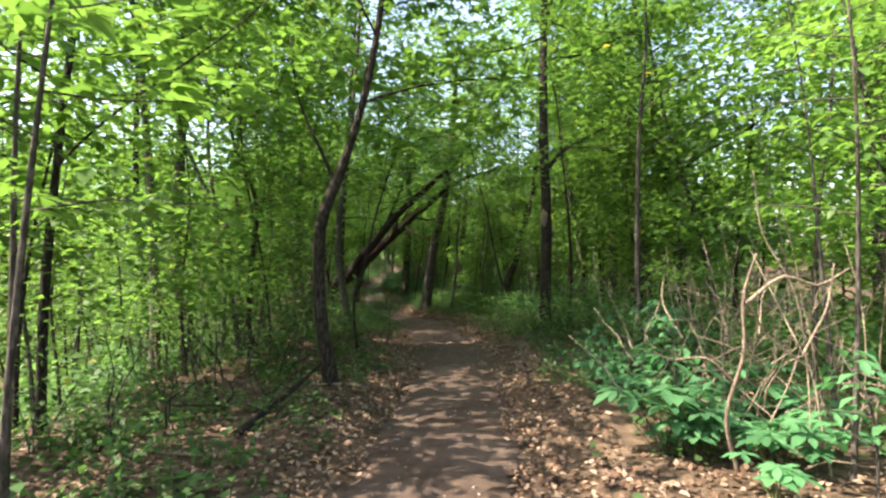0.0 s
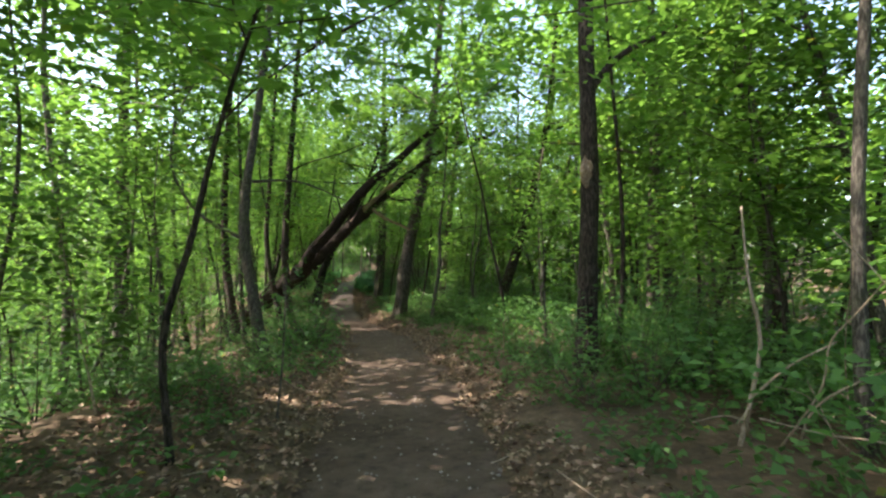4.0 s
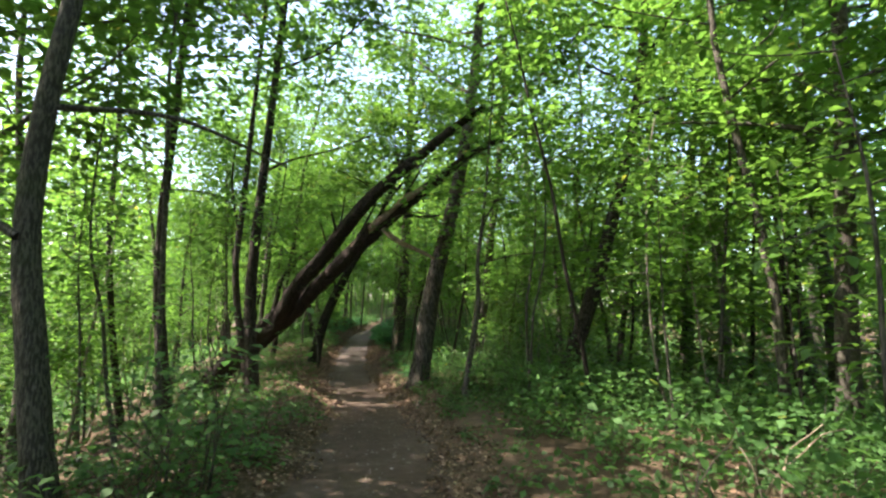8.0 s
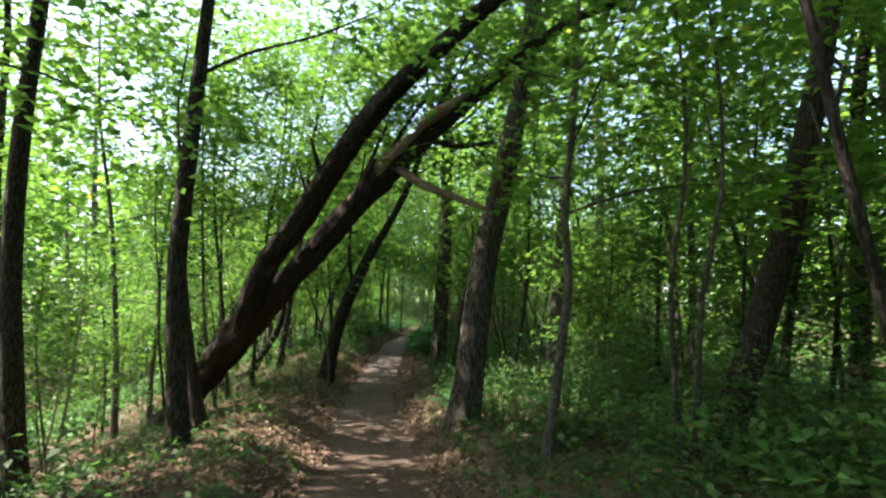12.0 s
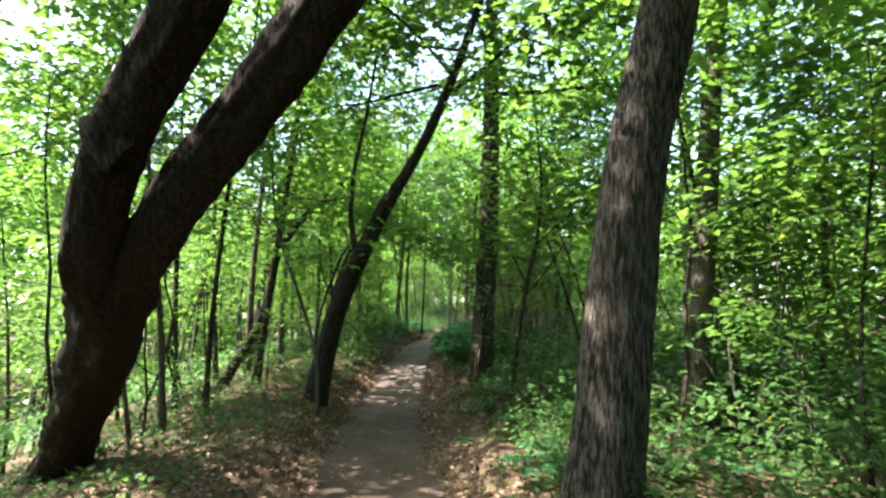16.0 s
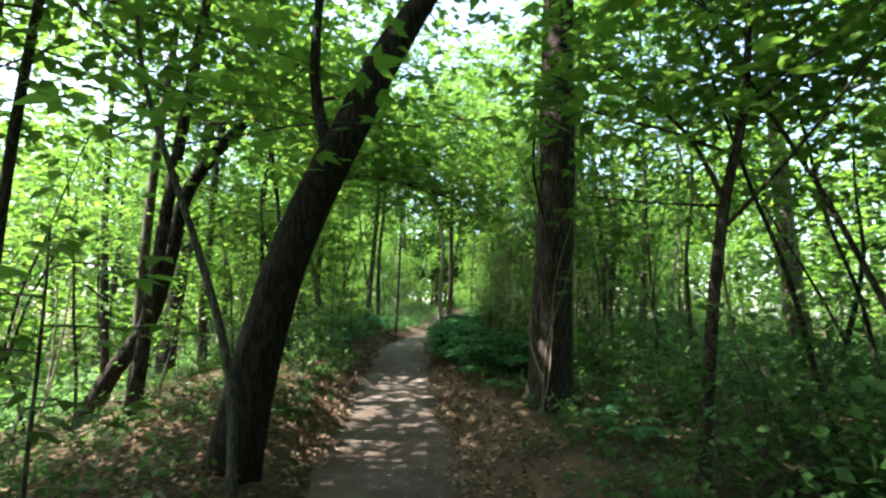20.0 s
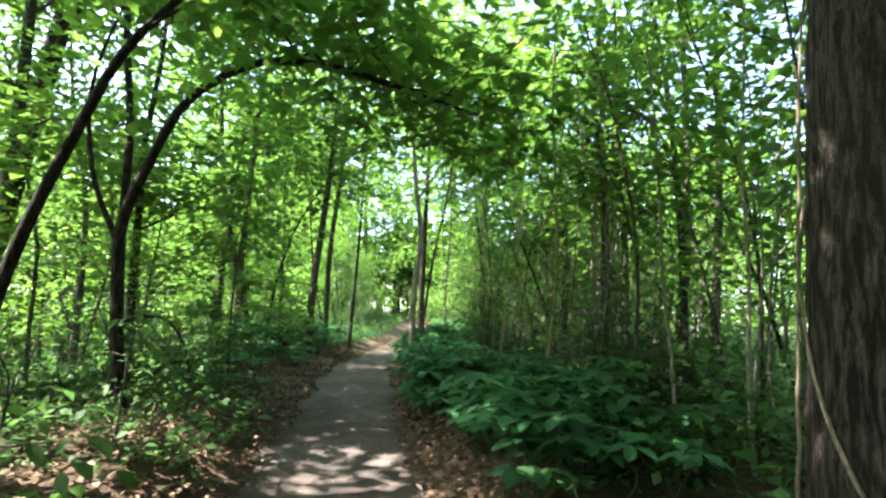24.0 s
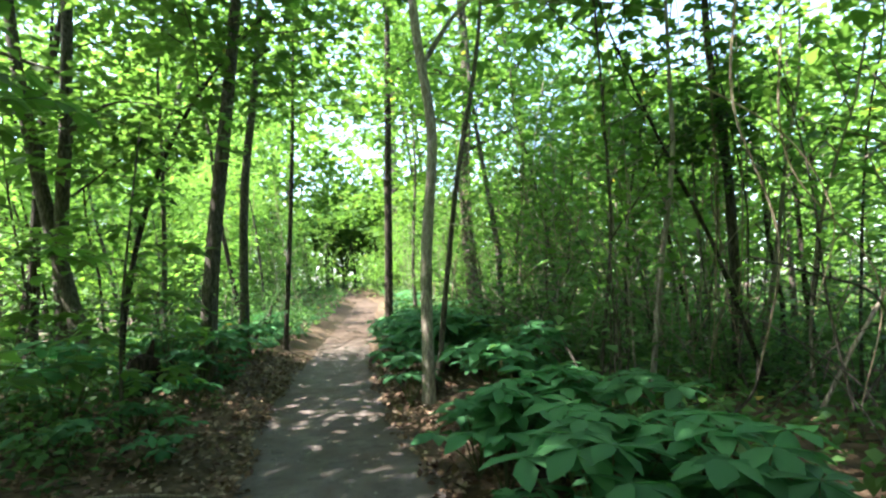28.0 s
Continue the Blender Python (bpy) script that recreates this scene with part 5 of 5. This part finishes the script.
def pebbles():
    r = np.random.default_rng(93)
    verts, quads = [], []
    cube = np.array([(-1, -1, -1), (1, -1, -1), (1, 1, -1), (-1, 1, -1), (-1, -1, 1), (1, -1, 1), (1, 1, 1), (-1, 1, 1)], float)
    faces = np.array([(0, 3, 2, 1), (4, 5, 6, 7), (0, 1, 5, 4), (1, 2, 6, 5), (2, 3, 7, 6), (3, 0, 4, 7)])
    for k in range(1500):
        y = r.uniform(1, 46)
        u = r.uniform(-0.75, 0.75)
        x = centre(y) + u
        s = r.uniform(0.004, 0.013) * np.array((1, 1, 0.6)) * r.uniform(0.7, 1.3, 3)
        a = r.uniform(0, 6.28)
        c = cube * r.uniform(0.6, 1.0, (8, 1)) * s
        c = np.stack([c[:, 0] * math.cos(a) - c[:, 1] * math.sin(a), c[:, 0] * math.sin(a) + c[:, 1] * math.cos(a), c[:, 2]], 1)
        verts.append(c + (x, y, trail_height(x, y, u) + s[2] * 0.4))
        quads.append(faces + 8 * k)
    ob = part("pebbles", mesh_of("pebbles", np.vstack(verts), np.vstack(quads), STONE))
    tagged(ob, "small pale pebbles scattered on the trail", "pebbles", kind="stuff")


pebbles()


# ---------------------------------------------------------------- leafy young plants at the trail's edge
def leafy_sapling(seed, x, y, tall, lean, twigs, per, size, label, leaf, low=0.35, reach=0.5, lobed=True):
    """A thin young stem that carries a few twigs of large leaves; lean: how far its top stands off, across and along."""
    r = np.random.default_rng(seed)
    base = Vector(foot(x, y, 0.03))
    t = thing("young_tree", base, label, "sapling", "leafy young trees at the trail edge")
    line = [(0, 0, 0), (lean[0] * 0.25 + r.normal(0, 0.03), lean[1] * 0.25, tall * 0.4), (lean[0] * 0.6, lean[1] * 0.6 + r.normal(0, 0.03), tall * 0.75), (lean[0], lean[1], tall)]
    part("trunk", mesh_of("trunk", *tube(line, np.linspace(0.006 + 0.004 * tall, 0.004, 4), 7, 0.08, 0.1, seed * 1.3, 0.3), BARK_GREY), t)
    fine, _ = glide(line, np.zeros(4), 0.05)
    for k in range(twigs):
        p = fine[int((low + (1 - low) * (k + 0.8) / twigs) * (len(fine) - 1))]
        a = k * 2.4 + r.uniform(-0.4, 0.4)
        bl = branch_line(r, p, (math.cos(a), math.sin(a), 0.25), reach * r.uniform(0.6, 1.1), -0.06, 4, 0.14)
        part("twig", mesh_of("twig", *tube(bl, np.linspace(0.005, 0.002, 5), 4, 0.15, 0.05, k), BARK_GREY), t)
        pts = np.array([bl[1 + int(j * 4 / per)] + r.normal(0, 0.05, 3) for j in range(per)])
        turn = a + r.normal(0, 0.9, per)
        axis = np.stack([np.cos(turn), np.sin(turn), r.normal(-0.35, 0.25, per)], 1)
        up = np.stack([r.normal(0, 0.2, per), r.normal(0, 0.2, per), np.ones(per)], 1)
        shape = leaf_lobes if lobed else leaf_blades
        part("leaves", mesh_of("leaves", *shape(pts, axis, up, r.uniform(0.7, 1.2, per) * size), leaf), t)


leafy_sapling(1, -1.95, 1.75, 2.7, (0.35, -0.1), 9, 14, 0.12, "yellow-green leafy sapling hanging over the trail edge", LEAF_MID, 0.55, 0.6)
leafy_sapling(2, -2.6, 2.6, 3.2, (0.3, -0.2), 10, 14, 0.12, "tall yellow-green leafy sapling beside dark brush", LEAF_MID, 0.5, 0.7)
leafy_sapling(3, 2.0, 3.2, 3.2, (-0.1, -0.2), 14, 16, 0.11, "sunlit leafy sapling above dry brush", LEAF_MID, 0.45, 0.8, False)
leafy_sapling(4, 2.8, 4.4, 3.6, (-0.3, 0.0), 14, 16, 0.11, "sunlit leafy sapling above dry brush", LEAF_MID, 0.45, 0.9, False)
leafy_sapling(5, 1.55, 12.9, 2.6, (-0.1, 0.1), 10, 9, 0.11, "shaded sapling with large drooping leaves", LEAF_MID, 0.4, 0.6, False)
leafy_sapling(6, -1.55, 10.3, 1.55, (0.15, -0.1), 7, 9, 0.085, "small dark-leaved sapling at the trail edge", LEAF_LOW, 0.2, 0.4, False)
leafy_sapling(7, -5.1, 26.9, 1.5, (0.1, -0.1), 7, 8, 0.12, "small sapling with large pale green leaves", LEAF_MID, 0.5, 0.5)
leafy_sapling(8, -6.45, 35.4, 2.9, (0.3, -0.4), 20, 17, 0.14, "young maple with broad dark green leaves", LEAF_MID, 0.2, 0.75)
leafy_sapling(9, -7.2, 36.8, 3.5, (0.2, -0.2), 22, 18, 0.14, "young maple with broad dark green leaves", LEAF_MID, 0.2, 0.9)
leafy_sapling(10, -6.9, 38.6, 2.3, (0.1, 0.0), 16, 16, 0.14, "young maple with broad dark green leaves", LEAF_MID, 0.15, 0.7)
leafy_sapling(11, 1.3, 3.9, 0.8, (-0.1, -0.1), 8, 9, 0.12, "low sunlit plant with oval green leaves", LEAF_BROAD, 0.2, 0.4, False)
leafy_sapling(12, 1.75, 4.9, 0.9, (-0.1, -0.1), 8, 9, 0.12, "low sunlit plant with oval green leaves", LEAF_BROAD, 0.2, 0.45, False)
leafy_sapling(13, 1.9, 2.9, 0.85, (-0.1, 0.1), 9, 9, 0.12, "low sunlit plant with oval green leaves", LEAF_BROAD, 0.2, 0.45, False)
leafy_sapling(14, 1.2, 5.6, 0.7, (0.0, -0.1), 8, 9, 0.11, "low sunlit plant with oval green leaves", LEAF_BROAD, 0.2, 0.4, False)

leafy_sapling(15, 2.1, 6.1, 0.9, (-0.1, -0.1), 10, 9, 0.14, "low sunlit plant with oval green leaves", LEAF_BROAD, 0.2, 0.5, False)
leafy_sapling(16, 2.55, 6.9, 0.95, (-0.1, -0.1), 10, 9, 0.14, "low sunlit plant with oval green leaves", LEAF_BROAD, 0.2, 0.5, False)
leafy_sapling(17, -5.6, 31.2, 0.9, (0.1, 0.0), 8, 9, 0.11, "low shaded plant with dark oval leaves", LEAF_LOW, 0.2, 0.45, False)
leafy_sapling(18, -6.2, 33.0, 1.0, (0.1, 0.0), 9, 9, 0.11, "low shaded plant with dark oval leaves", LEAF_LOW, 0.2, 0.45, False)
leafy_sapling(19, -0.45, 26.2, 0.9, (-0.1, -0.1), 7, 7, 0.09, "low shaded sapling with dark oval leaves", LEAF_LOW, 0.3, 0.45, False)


def vine_tangle(x, y, low, high, wide, leaves, seed):
    """Grey vines that hang from a mass of dark leaves wound about a thin trunk."""
    r = np.random.default_rng(seed)
    base = Vector(foot(x, y, 0.04))
    t = thing("vine_tangle", base, "thin trunk smothered in dark leaves and hanging grey vines", "vine", "vine tangles")
    part("trunk", mesh_of("trunk", *tube([(0, 0, 0), (0.05, 0, low), (0.0, 0.05, (low + high) / 2), (0.1, 0, high + 1.2)], [0.05, 0.042, 0.035, 0.02], 9, 0.12, 0.12, seed, 0.4), BARK_GREY), t)
    for k in range(14):
        a, d = r.uniform(0, 6.28), r.uniform(0.05, wide)
        top = (d * math.cos(a), d * math.sin(a), r.uniform(low, high))
        end = (top[0] + r.normal(0, 0.2), top[1] + r.normal(0, 0.2), 0.02)
        mid = [(top[0] * (1 - f) + end[0] * f + r.normal(0, 0.05), top[1] * (1 - f) + end[1] * f + r.normal(0, 0.05), top[2] * (1 - f)) for f in (0.3, 0.6, 0.85)]
        part("vine_stem", mesh_of("vine_stem", *tube([top] + mid + [end], np.full(5, r.uniform(0.004, 0.009)), 5, 0.2, 0.1, k), TWIG_DRY if k % 3 else BARK_GREY), t)
    hubs = [(r.normal(0, wide * 0.6), r.normal(0, wide * 0.6), r.uniform(low, high)) for _ in range(16)]
    tagged(part("leaves", mesh_of("leaves", *leaf_quads(*sprays(r, hubs, 0.28, leaves // 16, 0.085, 0.5, 0.5)), LEAF_LOW), t), kind="stuff")


vine_tangle(-2.3, 35.2, 2.3, 3.9, 0.35, 1500, 5)
vine_tangle(-1.6, 36.6, 2.2, 4.2, 0.45, 1600, 6)
vine_tangle(-1.9, 39.0, 2.0, 4.4, 0.5, 1600, 7)
